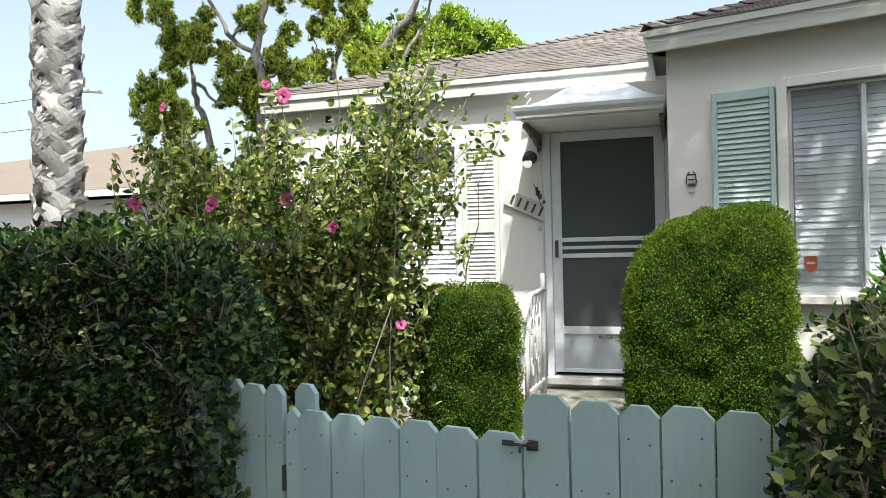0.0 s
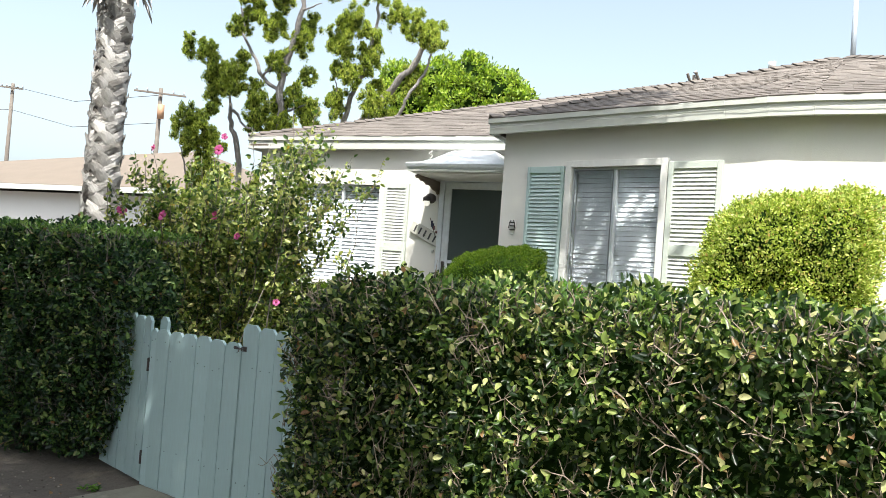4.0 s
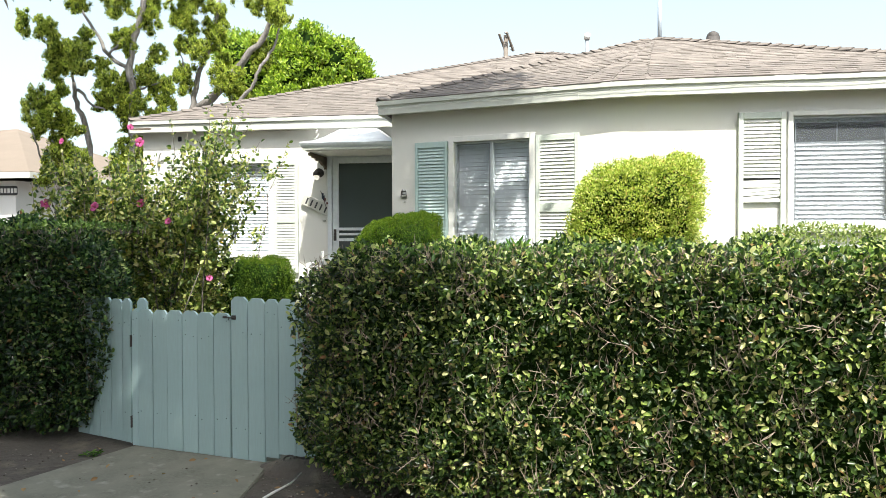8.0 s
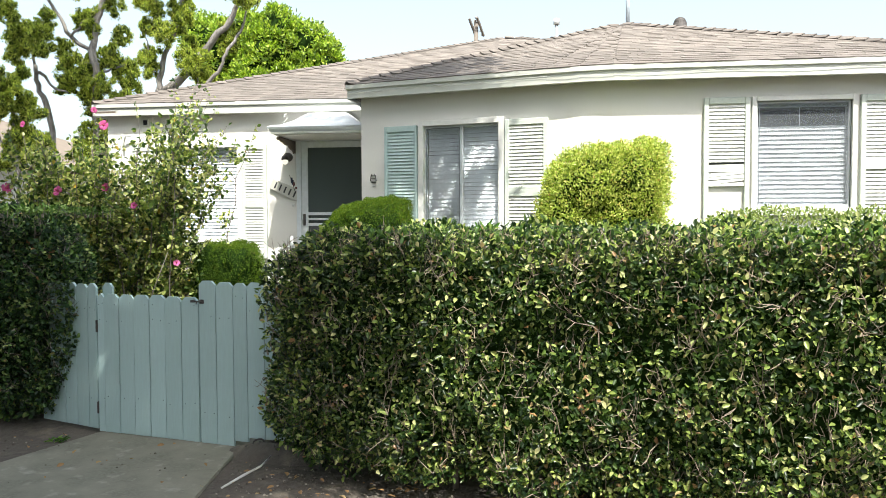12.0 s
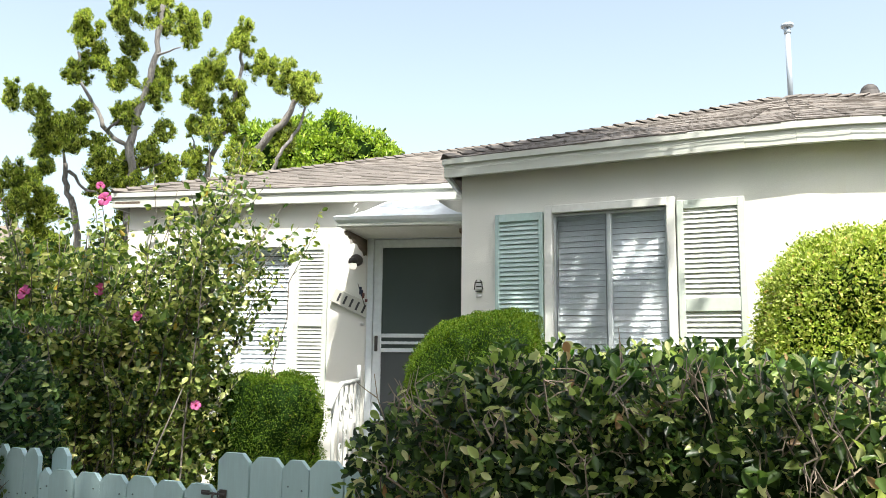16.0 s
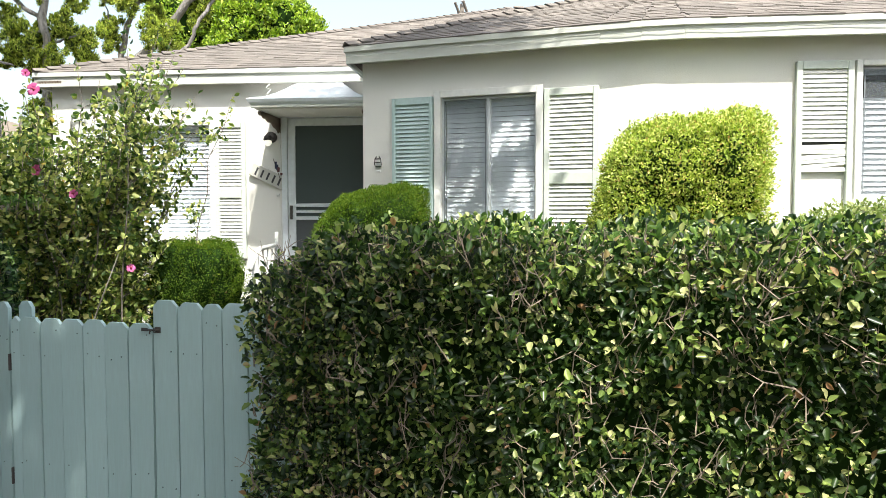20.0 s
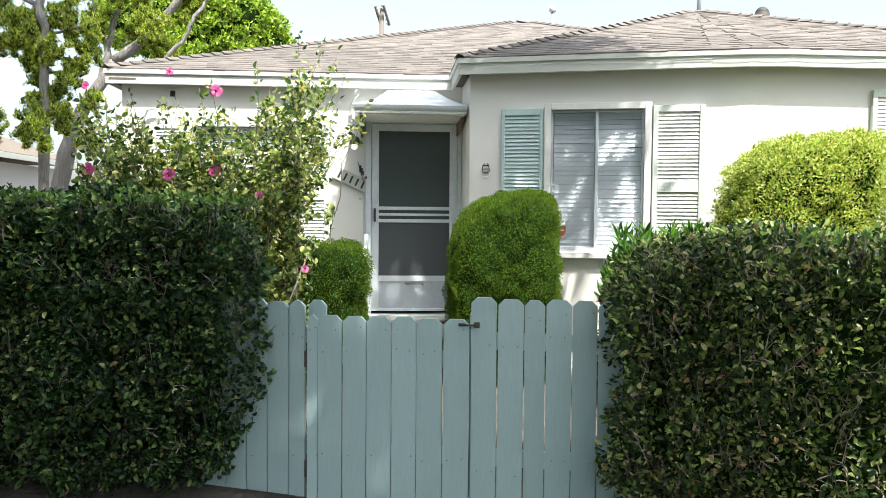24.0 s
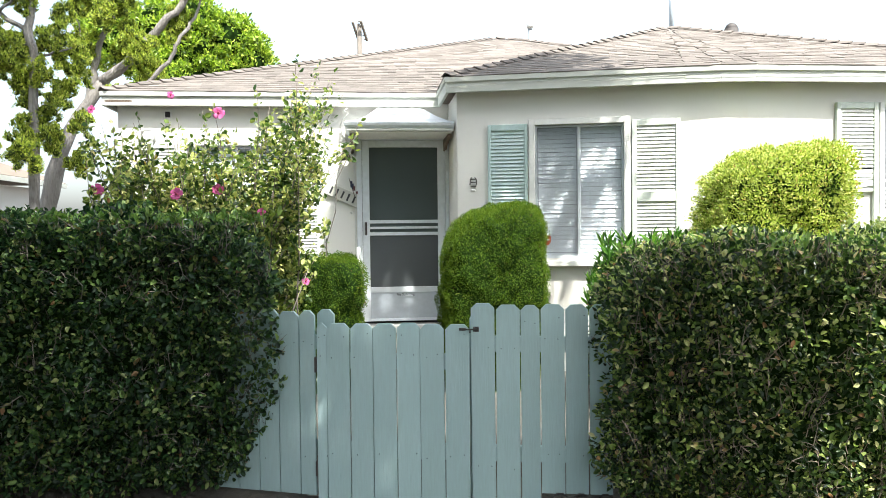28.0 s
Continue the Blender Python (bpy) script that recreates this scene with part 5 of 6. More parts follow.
juniper("juniper_tree", "tall twisted juniper with tufted dark green clumps", 3.4,
        [([(-4.89, 0, -0.05), (-4.86, 0, 1.97), (-4.82, 0, 3.82), (-4.87, 0, 4.27), (-4.8, 0, 4.94), (-4.61, 0, 5.43), (-4.54, 0, 6.04), (-4.47, 0, 6.63)], 0.16), ([(-5.59, 0.2, -0.05), (-5.73, 0.2, 1.97), (-5.89, 0.2, 3.48), (-6.04, 0.2, 3.89), (-6.1, 0.2, 4.25)], 0.14)],
        [([(-4.9, 0, 4.39), (-5.31, 0.1, 4.67), (-5.63, 0.1, 5.15), (-5.89, 0.1, 5.56), (-5.87, 0, 5.97)], 0.08), ([(-5.28, 0, 4.67), (-5.0, 0, 4.95), (-4.81, 0, 5.05)], 0.05), ([(-6.03, 0.2, 4.12), (-5.68, 0.1, 3.82), (-5.35, 0, 3.71)], 0.06), ([(-4.89, 0, 4.21), (-5.31, 0.1, 4.25), (-5.66, 0.1, 4.34)], 0.045), ([(-4.8, 0, 4.02), (-4.42, 0, 4.12), (-4.12, 0, 4.19)], 0.045), ([(-4.52, 0, 5.82), (-4.14, 0, 5.93)], 0.04), ([(-6.1, 0.2, 4.2), (-6.15, 0.1, 4.95), (-6.61, 0, 5.23)], 0.05)],
        [(-5.82, 5.99, 0.88), (-6.12, 5.75, 0.75), (-5.7, 5.49, 0.62), (-6.64, 5.22, 0.75), (-6.15, 5.02, 0.95), (-6.33, 4.71, 0.88), (-5.96, 4.58, 1.0), (-6.3, 4.35, 0.8), (-5.61, 4.51, 1.0), (-5.58, 4.94, 0.62), (-5.33, 4.45, 0.62), (-5.16, 5.6, 0.95), (-5.07, 4.92, 0.88), (-4.94, 6.01, 0.75), (-4.67, 5.71, 0.8), (-4.63, 5.27, 1.04), (-5.04, 3.99, 1.04), (-5.06, 3.77, 0.75), (-5.62, 3.91, 0.62), (-4.21, 3.9, 1.12), (-4.52, 4.71, 0.62), (-4.41, 4.32, 0.55), (-4.91, 6.41, 1.12), (-4.53, 6.54, 1.25), (-5.86, 6.38, 1.0), (-4.47, 3.48, 0.79), (-4.75, 3.13, 0.84), (-4.24, 3.09, 0.7), (-4.8, 2.57, 0.89), (-4.33, 2.53, 0.75), (-4.98, 3.46, 0.65), (-4.75, 4.34, 0.65), (-4.89, 4.76, 0.56), (-4.98, 4.16, 0.84), (-4.73, 3.74, 0.84), (-4.56, 4.11, 0.7), (-4.94, 2.9, 0.84), (-4.58, 2.81, 0.75)], 5)
juniper("juniper_tree", "leaning twisted juniper with bare grey limbs", 5.1,
        [([(-5.45, -0.2, -0.05), (-5.3, -0.2, 1.81), (-4.93, -0.2, 3.07), (-4.41, 0, 4.06)], 0.36), ([(-4.45, -0.01, 3.98), (-3.96, 0, 4.38), (-3.53, 0, 4.85), (-3.11, 0, 5.3), (-2.89, 0, 5.78)], 0.19), ([(-4.83, -0.1, 3.28), (-4.55, 0, 4.09), (-4.49, 0, 4.51), (-4.35, 0, 4.87), (-4.18, 0, 5.29), (-3.98, 0, 6.13), (-3.99, 0, 6.72)], 0.12)],
        [([(-4.41, -0.1, 3.8), (-3.68, -0.1, 3.95), (-3.32, -0.1, 4.31), (-3.15, -0.1, 4.66), (-2.9, 0, 5.09), (-2.78, 0, 5.47)], 0.09), ([(-4.3, 0, 4.95), (-4.62, 0.1, 5.47), (-4.88, 0.1, 6.1)], 0.05), ([(-4.51, 0, 4.42), (-4.77, 0, 4.74), (-4.83, 0, 5.16)], 0.04)],
        [(-4.91, 6.12, 1.25), (-4.74, 5.74, 0.98), (-4.54, 5.49, 0.7), (-4.79, 5.2, 0.84), (-4.86, 4.71, 0.56), (-4.32, 5.05, 0.84), (-4.21, 6.04, 1.12), (-4.04, 5.71, 1.12), (-3.73, 6.32, 1.12), (-4.12, 5.34, 0.98), (-4.13, 4.69, 1.4), (-3.77, 4.5, 1.12), (-3.68, 4.26, 1.12), (-3.24, 6.04, 1.12), (-2.91, 5.94, 1.12), (-2.76, 5.7, 0.98), (-3.19, 4.99, 0.98), (-4.03, 6.8, 1.25), (-4.59, 6.77, 1.25), (-4.66, 4.52, 0.98), (-4.2, 3.69, 0.6)], 9)
juniper("juniper_tree", "small upright juniper shrub with pointed tufts", 2.0,
        [([(-5.2, 0, -0.05), (-5.25, 0, 1.6), (-5.35, 0, 2.9), (-5.4, 0, 3.5)], 0.09)],
        [([(-5.25, 0, 2.2), (-5.6, 0, 2.8), (-5.75, 0, 3.2)], 0.04)],
        [(-5.48, 3.6, 0.8), (-5.36, 3.4, 1.1), (-5.06, 3.2, 0.9), (-5.77, 3.25, 0.68), (-5.37, 3.78, 0.5), (-5.3, 2.8, 1.1), (-5.6, 2.5, 1.0), (-4.95, 2.6, 1.0)], 14)


def broadleaf(name, label, base, blobs, clusters, per, seed, material, length, spread, trunk=0.16, dense=False):
    rnd = random.Random(seed)
    t = thing(name, label, "tree")
    bm = bmesh.new()
    top = Vector(blobs[0][0])
    limb(bm, [base, Vector(base).lerp(top, 0.5), top], trunk, trunk * 0.4, rnd)
    part("trunk", bm, BARK_GREY, t, "grey trunk", True)
    mid = Vector(base).lerp(top, 0.45)
    for c, r in blobs[1:]:
        bm = bmesh.new()
        limb(bm, [mid, mid.lerp(Vector(c), 0.5) + Vector((0, 0, 0.2)), c], trunk * 0.4 * min(1.0, r), trunk * 0.12 * min(1.0, r), rnd, 6)
        part("limb", bm, BARK_GREY, t, "branching limb", True)
    P, N = [], []
    for c, r in blobs:
        for _ in range(int(clusters * r * r) + 6):
            d = Vector((rnd.gauss(0, 1), rnd.gauss(0, 1), rnd.gauss(0, 1))).normalized()
            q = Vector(c) + d * r * (rnd.uniform(0.82, 1.04) + 0.10 * noise.noise((Vector(c) + d * r) * 2.6) if dense else rnd.uniform(0.5, 1.0))
            e = RNG.normal(size=(per, 3)) * spread
            P.append(np.array(q) + e)
            N.append(unit(unit(e) + np.array(d) * 0.9))
    if dense:
        # Dark filler balls inside the crown, their colour standing in for deep shade.
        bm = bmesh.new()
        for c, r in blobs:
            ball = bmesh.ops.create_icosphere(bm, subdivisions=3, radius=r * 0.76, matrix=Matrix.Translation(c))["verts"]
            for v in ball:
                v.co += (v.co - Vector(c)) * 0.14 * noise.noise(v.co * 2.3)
        tagged(part("inner_growth", bm, CORE_SHADE, t, "near-black filler body, the crown's inner shade as colour", True), kind="stuff")
    leaves("crown", np.concatenate(P), np.concatenate(N), length, material, t, width=0.5, spread=0.6, up=0.3, simple=length > 0.15)
    return t


broadleaf("broadleaf_tree", "dense bright green broadleaf tree behind the roof", (-4.2, 10.4, -0.05),
          [((-4.11, 10.39, 5.77), 0.92), ((-3.15, 10.27, 5.95), 0.62), ((-4.82, 10.39, 6.25), 0.68), ((-3.99, 10.27, 6.37), 0.62), ((-2.8, 10.27, 5.42), 0.55), ((-5.77, 10.51, 6.01), 0.8), ((-4.34, 10.39, 4.94), 1.05), ((-6.25, 10.63, 6.49), 0.52), ((-3.15, 10.27, 5.06), 0.68), ((-2.66, 10.27, 5.72), 0.36)], 230, 46, 3, FIG_LEAF, 0.09, 0.055, dense=True)


PALM_BOOT = surface("palm_boot", (0.68, 0.66, 0.63), (0.46, 0.43, 0.40), fine=40, coarse=9, rough=0.9, bump=0.5, stretch=(3, 3, 0.5), spread=0.3)


def build_palm():
    p = thing("palm_tree", "palm trunk with woven grey leaf-base boots", "tree")
    x, y = -4.56, -0.6
    tubed("trunk", [(x, y, -0.05), (x, y, 1.5), (x + 0.02, y, 3.0), (x + 0.06, y, 4.4), (x + 0.16, y, 9.4)], [0.25, 0.19, 0.175, 0.165, 0.15], PALM_BARK, p, 20)
    meshes = []
    rnd = random.Random(4)
    for v in range(12):
        lean = radians(46 if v % 2 else -46)
        bm = bmesh.new()
        grid = []
        for u, w, out in ((-0.05, 0.046, 0.002), (0.03, 0.052, 0.010), (0.10, 0.050, 0.018), (0.16, 0.042, 0.026), (0.205, 0.034, 0.032 + 0.005 * (v % 3))):
            line = []
            for c in (-1, -0.6, 0.0, 0.6, 1):
                e = u + rnd.gauss(0, 0.005) - (0.022 * (1 - abs(c)) if u > 0.2 else 0.0)
                across, rise = e * math.sin(lean) + c * w * math.cos(lean), e * math.cos(lean) - c * w * math.sin(lean)
                r, g = 0.122 + out + 0.007 * (1 - c * c), across / 0.13
                line.append(bm.verts.new((r * math.cos(g), r * math.sin(g), rise)))
            grid.append(line)
        for r0, r1 in zip(grid, grid[1:]):
            for j in range(4):
                bm.faces.new((r0[j], r0[j + 1], r1[j + 1], r1[j]))
        bmesh.ops.solidify(bm, geom=bm.faces[:], thickness=0.009)
        bmesh.ops.recalc_face_normals(bm, faces=bm.faces)
        me = bpy.data.meshes.new("boot")
        bm.to_mesh(me)
        bm.free()
        meshes.append(me)
    rows, per = 26, 8
    for k in range(rows):
        z = 1.15 + k * 0.128
        for j in range(per):
            a = (j + 0.5 * (k % 2)) * math.tau / per + rnd.gauss(0, 0.06)
            girth = 1.54 - 0.03 * z + rnd.gauss(0, 0.03)
            obj("boot", meshes[2 * rnd.randrange(6) + (k + j) % 2], PALM_BOOT, p, m=Matrix.Translation((x + 0.02 * z / 3, y, z + rnd.gauss(0, 0.016))) @ Matrix.Rotation(a, 4, "Z") @ Matrix.Diagonal((girth, girth, rnd.uniform(1.1, 1.42), 1)))
    n = 260
    a = RNG.uniform(0, math.tau, n)
    pos = np.stack([x + 0.08 + 0.2 * np.cos(a), y + 0.2 * np.sin(a), RNG.uniform(4.75, 6.4, n)], 1)
    d = np.stack([np.cos(a), np.sin(a), np.full(n, -1.6)], 1)
    tagged(obj("dead_frond", leaf_mesh("dead_frond", pos, unit(d), np.stack([np.cos(a), np.sin(a), a * 0 + 0.6], 1), RNG.uniform(0.25, 0.6, n), 0.14, 0.3, 0.1), PALM_BOOT, p, "dry grey hanging frond stubs"), kind="stuff")
    n = 26
    pos, ax = [], []
    for i in range(n):
        b = i * 2.4
        for k in range(40):
            s = k / 40
            c = Vector((x + 0.1 + math.cos(b) * 1.9 * s, y + math.sin(b) * 1.9 * s, 9.4 + 0.7 * math.sin(s * 2.4 + 0.3 * (i % 4)) - 0.5 * s * (i % 3)))
            for sgn in (-1, 1):
                pos.append(c)
                ax.append((math.cos(b) * 0.5 - sgn * math.sin(b), math.sin(b) * 0.5 + sgn * math.cos(b), -0.35))
    tagged(obj("fronds", leaf_mesh("fronds", np.array(pos), np.array(ax), np.tile([0.0, 0, 1.0], (len(pos), 1)), 0.45, 0.07, 0.3, 0.2), OLE_LEAF, p, "green feather fronds"), kind="stuff")


build_palm()


def build_oleander():
    o = thing("oleander_bush", "narrow-leaved green bush behind the fence panel", "bush")
    P, A = [], []
    bm = bmesh.new()
    rnd = random.Random(8)
    for i in range(150):
        b = Vector((2.07 + max(-0.25, min(0.35, rnd.gauss(0, 0.22))), -2.55 + rnd.gauss(0, 0.22), 0.05))
        t = b + Vector((rnd.gauss(0, 0.13), rnd.gauss(0, 0.15), rnd.uniform(0.9, 1.44)))
        tube(bm, [b, b.lerp(t, 0.5), t], [0.006, 0.005, 0.002], 4)
        for k in range(95):
            s = 0.3 + 0.65 * rnd.random()
            P.append(b.lerp(t, s))
            A.append((rnd.gauss(0, 0.5), rnd.gauss(0, 0.5), 0.75))
    tagged(part("stem_growth", bm, TWIG, o), kind="stuff")
    P, A = np.array(P), np.array(A)
    tagged(obj("foliage", leaf_mesh("foliage", P, A, unit(RNG.normal(size=P.shape)), RNG.uniform(0.07, 0.13, len(P)), 0.2, 0.2, 0.15), OLE_LEAF, o), kind="stuff")


build_oleander()


def build_neighbour():
    h = thing("neighbour_house", "low white stucco bungalow with tan hip roof", "house")
    boxed("wall", -26, -9.25, 6.0, 14, -0.05, 2.68, NEIGH_WALL, h, 0)
    bm = bmesh.new()
    a, b, c, d = Vector((-26.5, 5.6, 2.85)), Vector((-8.6, 5.6, 2.85)), Vector((-8.6, 14.4, 2.85)), Vector((-26.5, 14.4, 2.85))
    e, f = Vector((-25.0, 10, 3.63)), Vector((-12.4, 10, 4.43))
    slab(bm, [(a, b, f, e), (b, c, f), (c, d, e, f), (d, a, e)], 0.06)
    part("roof", bm, TAN_ROOF, h)
    boxed("fascia", -26.5, -8.6, 5.57, 5.6, 2.70, 2.83, FASCIA, h, 0.004)
    boxed("fascia", -8.6, -8.57, 5.57, 14.4, 2.70, 2.83, FASCIA, h, 0.004)
    s = thing("neighbour_plate", "small dark house plate with plain white bars", "sign")
    boxed("board", -9.66, -9.20, 5.97, 5.997, 2.36, 2.56, INK, s, 0.02)
    for i in range(5):
        boxed("bar", -9.60 + i * 0.085, -9.54 + i * 0.085, 5.96, 5.968, 2.41, 2.51, PALE, s, 0.003)


build_neighbour()


def utility_pole(x, y, top, label, arm=1.6, turn=20, box_on=False, tilt=0, double=False):
    u = thing("utility_pole", label, "pole", "utility poles")
    tubed("post", [(x, y, -0.05), (x, y, top)], [0.16, 0.11], POLE_WOOD, u, 10)
    m = Matrix.Translation((x, y, top - 0.35)) @ Matrix.Rotation(radians(turn), 4, "Z") @ Matrix.Rotation(radians(tilt), 4, "Y")
    boxed("crossarm", -arm, arm, -0.30, -0.20, -0.05, 0.05, POLE_WOOD, u, 0.01, m=m)
    if double:
        boxed("crossarm", -arm, arm, 0.14, 0.24, -0.05, 0.05, POLE_WOOD, u, 0.01, m=m)
    for k in (-0.9, -0.5, 0.5, 0.9):
        b = tubed("insulator", [(k * arm, -0.1, 0.08), (k * arm, -0.1, 0.26)], [0.05, 0.035], GALV, u, 8)
        b.matrix_basis = m
    if box_on:
        tubed("transformer", [(x + 0.3, y - 0.2, top - 1.8), (x + 0.3, y - 0.2, top - 1.0)], 0.19, DRUM, u, 12)
    return u


utility_pole(-0.37, 28.3, 11.15, "wooden utility pole with crossarm behind the roof", 0.5, 62, tilt=52, double=True)
utility_pole(-29.2, 25.4, 10.6, "distant wooden utility pole with transformer and crossarm", 1.4, 40, True)
utility_pole(-45.0, 28.0, 12.0, "distant thin utility pole with short crossarm", 0.7, 40)
wire = thing("overhead_wire", "thin dark overhead wires between the poles", "wire")
for dz in (0.0, -1.6):
    tubed("wire", [(-90, 20, 12.2 + dz), (-68, 24.5, 11.2 + dz), (-45.0, 28.0, 11.8 + dz), (-37, 26.3, 10.2 + dz), (-29.2, 25.4, 10.2 + dz)], 0.02, IRON, wire, 4)


def build_street_tree():
    """The big street tree on the verge, whose crown shades the gate and the wing."""
    # Unseen leaf clusters placed to cast shade where wanted and to block skylight.
    crown = [((-1.6, -8.8, 7.0), 1.3), ((-1.2, -7.6, 7.2), 0.9), ((0.2, -7.7, 7.1), 0.9), ((1.4, -7.9, 7.0), 0.9), ((2.5, -7.9, 6.9), 0.75), ((0.8, -8.6, 6.8), 0.9), ((2.0, -8.9, 6.8), 0.8),
             ((2.0, -3.45, 7.0), 0.32), ((2.45, -3.6, 7.0), 0.2), ((2.2, -2.62, 7.0), 0.25), ((2.65, -2.64, 6.95), 0.24),
             ((-2.6, -10.4, 7.0), 1.6), ((0.2, -10.6, 7.2), 1.7), ((2.6, -11.0, 7.0), 1.5), ((-5.0, -10.2, 6.6), 1.6), ((-2.9, -7.7, 6.9), 0.8), ((-5.2, -6.2, 5.6), 1.3), ((-4.2, -7.8, 6.2), 1.2), ((-6.8, -5.4, 5.2), 1.4), ((-7.5, -7.5, 5.0), 1.4), ((2.2, -8.3, 7.5), 0.6), ((2.75, -8.3, 7.0), 0.55), ((-1.0, -5.5, 6.8), 0.28), ((-0.35, -6.0, 6.9), 0.24), ((0.25, -5.75, 6.7), 0.2), ((2.95, -3.9, 7.0), 0.17), ((1.5, -3.3, 7.0), 0.28), ((-3.6, -6.6, 4.9), 0.9), ((-2.6, -7.2, 5.3), 0.9), ((-5.8, -7.4, 4.6), 1.1), ((-3.6, -8.8, 5.0), 1.2)]
    return broadleaf("street_tree", "large spreading street tree with dark lobed leaves", (-2.4, -10.6, -0.05), crown, 34, 55, 21, SYC_LEAF, 0.17, 0.22, 0.22)


STREET_TREE = build_street_tree()


def hanging_sprig(tree, start, end, n, seed):
    """A thin drooping branch with hanging lobed leaves."""
    rnd = random.Random(seed)
    s, e = Vector(start), Vector(end)
    tubed("branch", [s, s.lerp(e, 0.5) + Vector((0, 0, 0.25)), s.lerp(e, 0.85), e], [0.02, 0.012, 0.006, 0.003], BARK_GREY, tree, 6)
    P, A, F = [], [], []
    for _ in range(n):
        c = e + Vector((rnd.gauss(0, 0.13), rnd.gauss(0, 0.13), rnd.gauss(0.02, 0.07)))
        f = Vector((rnd.gauss(0, 0.6), rnd.gauss(-0.2, 0.5), 1)).normalized()
        a = f.orthogonal().normalized()
        a.rotate(Matrix.Rotation(rnd.random() * 6.28, 3, f))
        b = f.cross(a)
        for k in range(5):
            g = (k - 2) * 0.85
            P.append(c)
            A.append(a * math.cos(g) + b * math.sin(g) - f * 0.25)
            F.append(f)
    tagged(obj("sprig_leaves", leaf_mesh("sprig_leaves", np.array(P), np.array(A), np.array(F), RNG.uniform(0.07, 0.11, len(P)), 0.42, 0.15, 0.2), SYC_LEAF, tree), kind="stuff")


hanging_sprig(STREET_TREE, (0.4, -7.4, 6.2), (1.10, -6.48, 2.56), 60, 1)
hanging_sprig(STREET_TREE, (0.3, -7.3, 6.3), (0.92, -6.60, 2.50), 60, 4)
hanging_sprig(STREET_TREE, (0.6, -7.2, 6.3), (1.28, -6.36, 2.68), 26, 6)
hanging_sprig(STREET_TREE, (1.5, -7.2, 6.3), (2.39, -6.35, 2.765), 8, 2)


def build_across_street():
    """The unseen far side of the street: trees along the street and houses over the road, added to block skylight and
    fill reflections.
    """
    # Added trees, never in view, that cut skylight on the hedges.
    for i, (x, y, s) in enumerate(((-10.5, -11.0, 1.0), (-5.5, -13.6, 1.15), (8.5, -12.5, 1.0), (-3.0, -24.0, 1.1), (7.0, -25.0, 1.0), (-13.0, -24.0, 1.2), (17.0, -24.0, 1.1))):
        broadleaf("street_tree", "unseen leafy street tree added to block skylight", (x, y, -0.05),
                  [((x, y, 5.0 * s), 1.9 * s), ((x - 1.5, y, 4.2 * s), 1.5 * s), ((x + 1.5, y + 0.3, 4.4 * s), 1.5 * s), ((x, y - 1.3, 4.0 * s), 1.5 * s), ((x + 0.4, y + 0.9, 5.9 * s), 1.3 * s)], 16, 30, 40 + i, SYC_LEAF, 0.34, 0.3, 0.2)
    # Added houses, out of view, for low sky blocking and window reflections.
    for x in (-16.0, 0.0, 15.0):
        h = thing("bungalow", "unseen pale stucco bungalow added to block low skylight", "house", "houses across the street")
        boxed("wall", x - 5.5, x + 5.5, -38, -31, -0.05, 2.7, NEIGH_WALL, h, 0)
        bm = bmesh.new()
        a, b, c, d = Vector((x - 6, -38.5, 2.75)), Vector((x + 6, -38.5, 2.75)), Vector((x + 6, -30.5, 2.75)), Vector((x - 6, -30.5, 2.75))
        e, f = Vector((x - 2.5, -34.5, 4.4)), Vector((x + 2.5, -34.5, 4.4))
        slab(bm, [(a, b, f, e), (b, c, f), (c, d, e, f), (d, a, e)], 0.08)
        part("roof", bm, TAN_ROOF, h)
    tagged(boxed("road", -200, 200, -20.5, -13.0, -0.16, -0.012, ASPHALT, bevel=0, m=Matrix.Rotation(radians(-3), 4, "Z")), "grey asphalt street", "road", kind="structure")


ASPHALT = surface("asphalt", (0.06, 0.06, 0.06), (0.045, 0.045, 0.046), fine=60, coarse=2, rough=0.9, bump=0.4)
build_across_street()

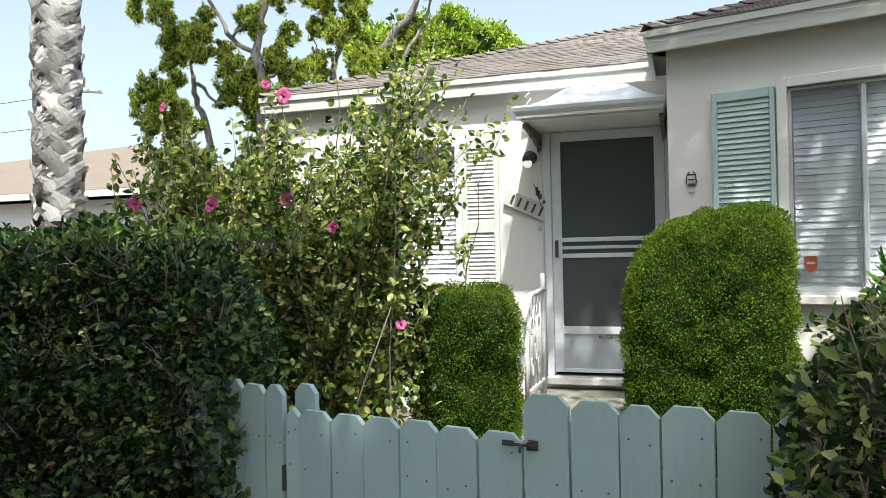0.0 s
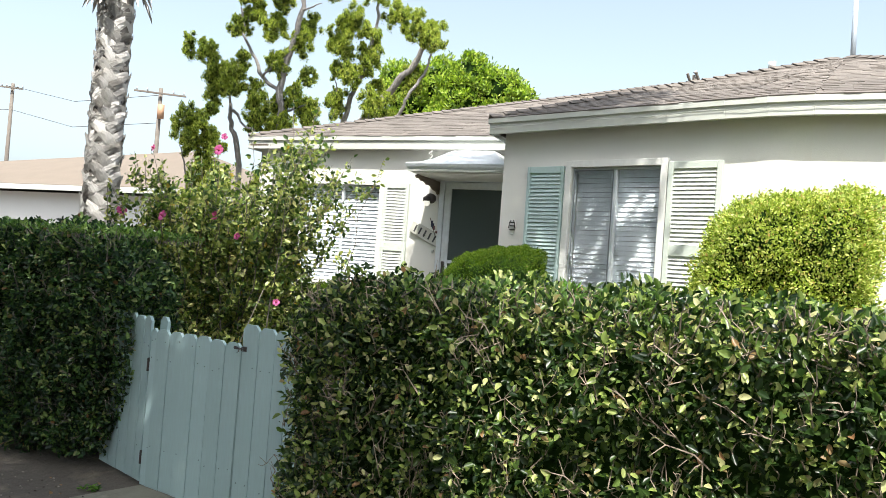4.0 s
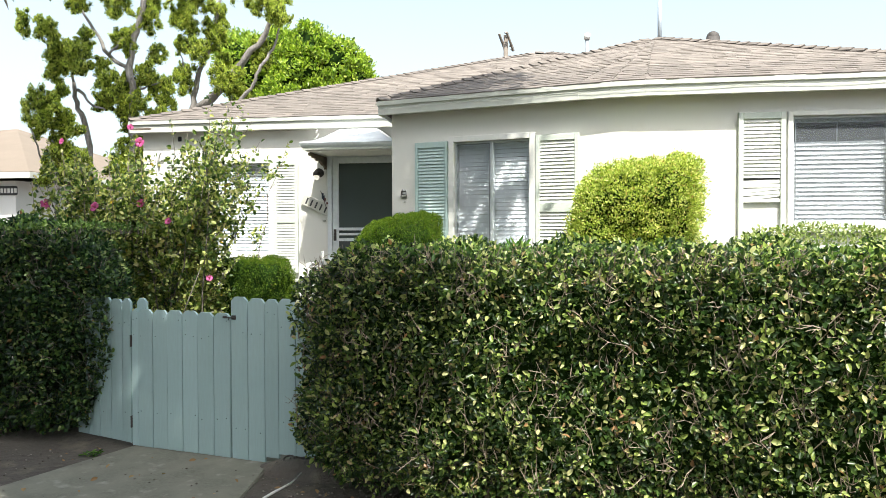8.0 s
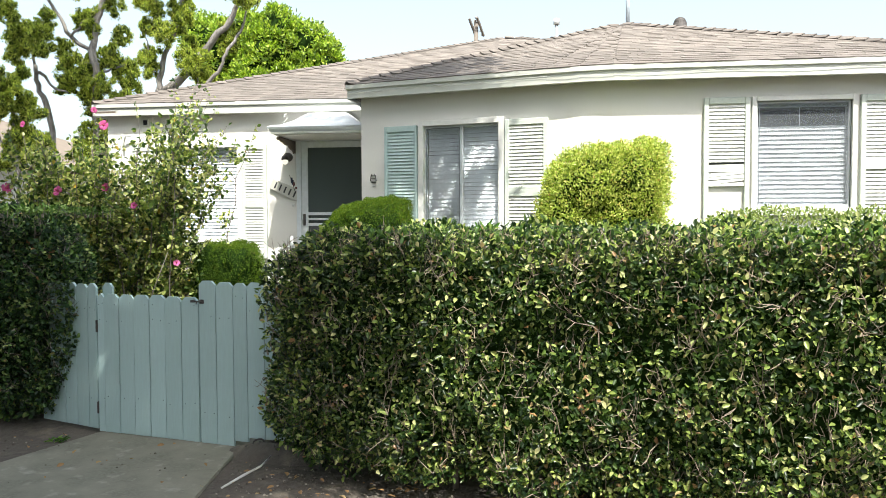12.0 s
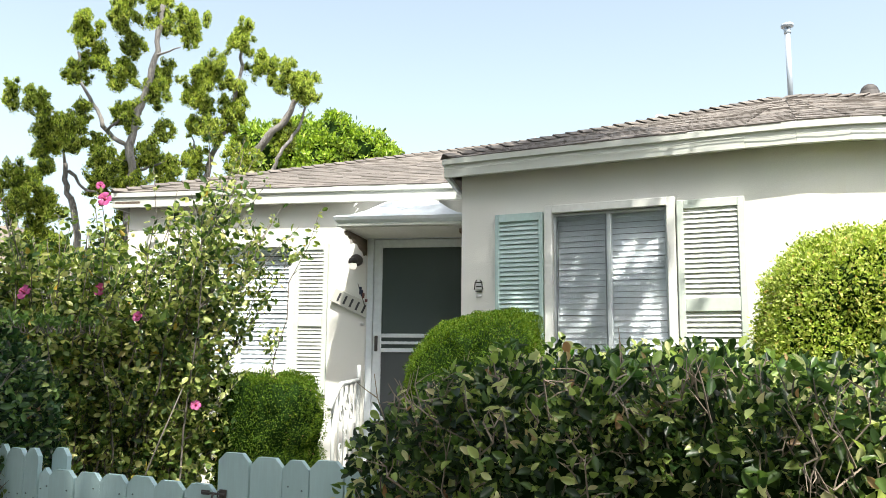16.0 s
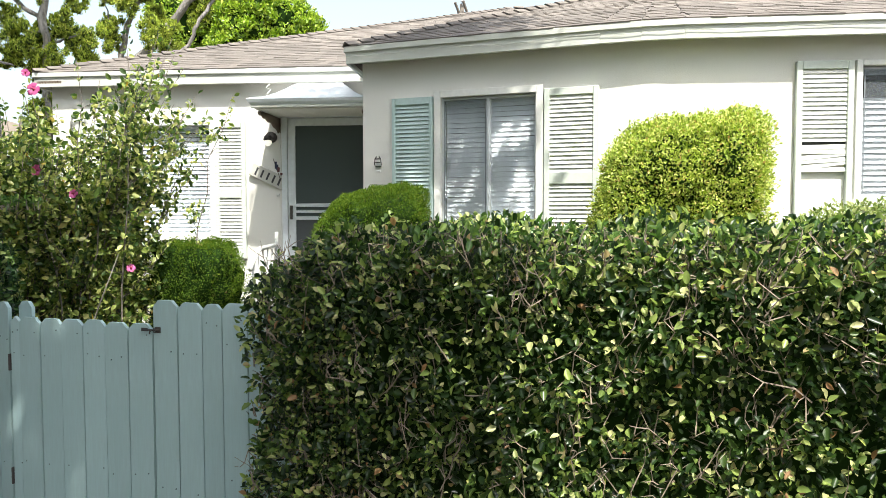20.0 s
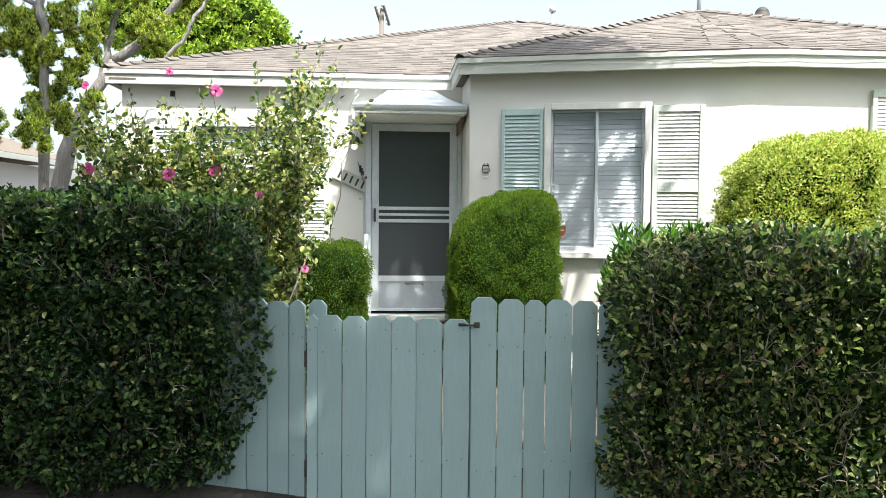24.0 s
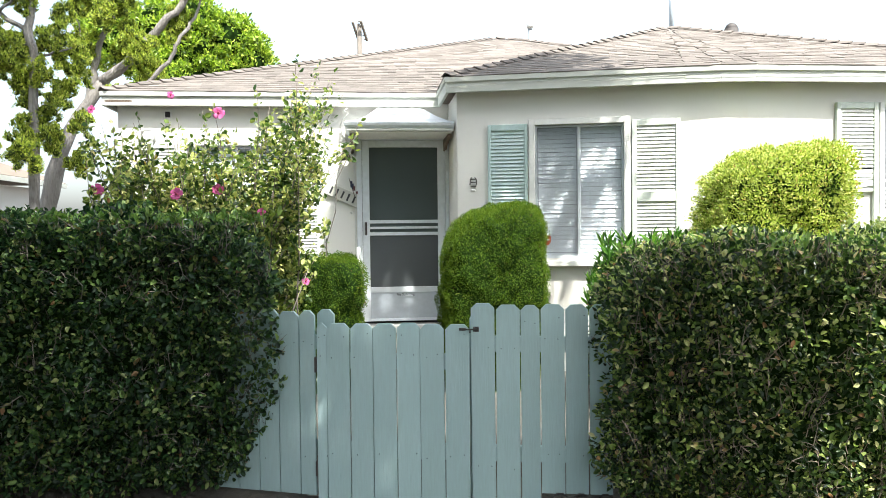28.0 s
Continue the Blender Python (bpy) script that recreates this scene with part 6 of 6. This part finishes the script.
def build_litter():
    rnd = random.Random(31)
    P, A, F = [], [], []
    for _ in range(420):
        x = rnd.uniform(-2.6, 5.2)
        y = -4.35 - 0.23 * x - abs(rnd.gauss(0, 0.45)) if x > 0.6 else -4.15 - abs(rnd.gauss(0, 0.6))
        if -1.4 < x < 1.05 and rnd.random() < 0.8:
            continue
        P.append((x, y, 0.012 + rnd.random() * 0.01))
        A.append((rnd.gauss(0, 1), rnd.gauss(0, 1), rnd.gauss(0, 0.15)))
        F.append((rnd.gauss(0, 0.3), rnd.gauss(0, 0.3), 1))
    tagged(obj("leaf_litter", leaf_mesh("leaf_litter", np.array(P), np.array(A), np.array(F), RNG.uniform(0.02, 0.055, len(P)), 0.55, 0.2, 0.1), DRY_LEAF), "dry brown fallen leaves on the soil", "leaves", kind="stuff")
    P, A = [], []
    for _ in range(26000):
        x = rnd.uniform(-4.5, 6.5)
        y = rnd.uniform(-7.2, -4.7)
        edge = -4.95 - 0.23 * x
        if x > -1.0 and (y > edge + 0.12 * noise.noise(Vector((x * 2, y * 2, 0))) or x < 1.75):
            continue
        if x <= -1.0 and (y > -4.55 or rnd.random() < 0.45):
            continue
        if noise.noise(Vector((x * 1.5, y * 1.5, 4))) < -0.12:
            continue
        P.append((x, y, -0.02))
        A.append((rnd.gauss(0, 0.5), rnd.gauss(0, 0.5), 1))
    P = np.array(P)
    tagged(obj("verge_grass", leaf_mesh("verge_grass", P, np.array(A), unit(RNG.normal(size=P.shape)), RNG.uniform(0.03, 0.08, len(P)), 0.09, 0.2, 0.3, True), GRASS), "dry patchy grass on the verge", "grass", kind="stuff")
    bm = bmesh.new()
    rings = []
    for k in range(5):
        s = 1 - k / 4.0
        rings.append([bm.verts.new((0.62 + 0.46 * s * math.cos(i * 0.3927) * (1 + 0.2 * noise.noise(Vector((i, k, 2.0)))), -0.06 + 0.16 * s * math.sin(i * 0.3927), -0.05 + 0.11 * (1 - s * s) + 0.012 * noise.noise(Vector((i * 0.9, k, 0.0))))) for i in range(16)])
    for r0, r1 in zip(rings, rings[1:]):
        for i in range(16):
            j = (i + 1) % 16
            bm.faces.new((r0[i], r0[j], r1[j], r1[i]))
    tagged(part("soil_heap", bm, SOIL, smooth=True, m=M_GATE), "low heap of grey-brown soil at fence foot", "soil", kind="stuff")
    n = 2600
    x = RNG.uniform(-3.2, 5.4, n)
    pos = np.stack([x, -4.25 - 0.2 * np.maximum(x, -0.5) - np.abs(RNG.normal(size=n)) * 0.7, np.full(n, -0.018)], 1)
    local = (pos - np.array([0.54, -4.12, 0])) @ np.array([[math.cos(FA), -math.sin(FA), 0], [math.sin(FA), math.cos(FA), 0], [0, 0, 1]])
    slab_x = (local[:, 0] > -1.12) & (local[:, 0] < 0.36 - 0.36 * local[:, 1])
    keep = ~slab_x | (RNG.random(n) < 0.06)
    pos[slab_x, 2] = -0.006
    pos = pos[keep]
    n = len(pos)
    size = RNG.uniform(0.003, 0.011, n)[:, None, None] * RNG.uniform(0.6, 1.3, (n, 6, 1))
    octa = np.array([(1, 0, 0), (0, 1, 0), (-1, 0, 0), (0, -1, 0), (0, 0, 0.7), (0, 0, -0.4)])
    tris = np.array([(0, 1, 4), (1, 2, 4), (2, 3, 4), (3, 0, 4), (1, 0, 5), (2, 1, 5), (3, 2, 5), (0, 3, 5)])
    verts = (pos[:, None] + octa[None] * size).reshape(-1, 3)
    faces = (np.arange(n)[:, None, None] * 6 + tris[None]).reshape(-1, 3)
    tagged(obj("soil_crumbs", raw_mesh("soil_crumbs", verts, faces), CRUMB), "small grey-brown stones and soil crumbs", "stones", kind="stuff")
    weed = thing("weed", "small green weed at the fence foot", "plant")
    P = np.array([(-0.47, -4.17, -0.02)]) + RNG.normal(size=(26, 3)) * np.array([0.03, 0.02, 0.004])
    A = RNG.normal(size=(26, 3)) * np.array([0.8, 0.8, 0.25]) + np.array([0, 0, 0.55])
    tagged(obj("foliage", leaf_mesh("foliage", P, A, RNG.normal(size=P.shape) * 0.4 + np.array([0, 0, 1.0]), RNG.uniform(0.03, 0.07, 26), 0.22, 0.2, 0.4), OLE_LEAF, weed), kind="stuff")
    cord = thing("white_cord", "white frayed cord lying on the soil", "cord")
    tubed("cord", [(1.13, -4.42, 0.012), (1.14, -4.62, 0.012), (1.10, -4.8, 0.014), (1.06, -5.0, 0.012)], [0.004, 0.006, 0.008, 0.006], PALE, cord, 6)
    iron = thing("iron_scrollwork", "dark wrought iron scroll piece lying by the fence", "ironwork", m=M_GATE @ Matrix.Translation((0.40, -0.10, 0.02)) @ Matrix.Rotation(radians(-62), 4, "X"))
    boxed("bar", 0.0, 0.42, -0.008, 0.008, 0.0, 0.016, IRON, iron, 0.003, m=pose(0, 0, 0, 0, -5, 0))
    for cx, s in ((0.07, 1), (0.19, -1), (0.31, 1)):
        tubed("scroll", [(cx + s * 0.045 * math.cos(a) * (1 - a / 11), -0.005, 0.05 + 0.04 * math.sin(a) * (1 - a / 11)) for a in (i * 0.6 for i in range(13))], 0.006, IRON, iron, 5)
    dead = thing("dead_twig", "rusty brown dead leaf sprig caught in hedge", "leaves")
    P = np.array([(3.02, -5.24, 0.62)]) + RNG.normal(size=(16, 3)) * np.array([0.02, 0.012, 0.06])
    tagged(obj("sprig", leaf_mesh("sprig", P, RNG.normal(size=P.shape), RNG.normal(size=P.shape), 0.032, 0.4, 0.3, 0.2), DRY_LEAF, dead), kind="stuff")


build_litter()

# ---- roof pieces last ----
lay_shingles(ROOF_WING, [(a, b, PEAK_W, PEAK_W) for a, b in zip(WING_EAVE, WING_EAVE[1:])], 290)
lay_shingles(ROOF_MAIN, [(MA, MB, PEAK_E, PEAK_M)], 290, 0.85)
lay_shingles(ROOF_WING, [(WB, WA, PEAK_W, WQ)], 0)
caps(ROOF_MAIN, MA, PEAK_M)
caps(ROOF_MAIN, PEAK_M, PEAK_E)
caps(ROOF_MAIN, MB.lerp(PEAK_E, 0.4), PEAK_E)
caps(ROOF_WING, WA, PEAK_W)
caps(ROOF_WING, WR, PEAK_W)
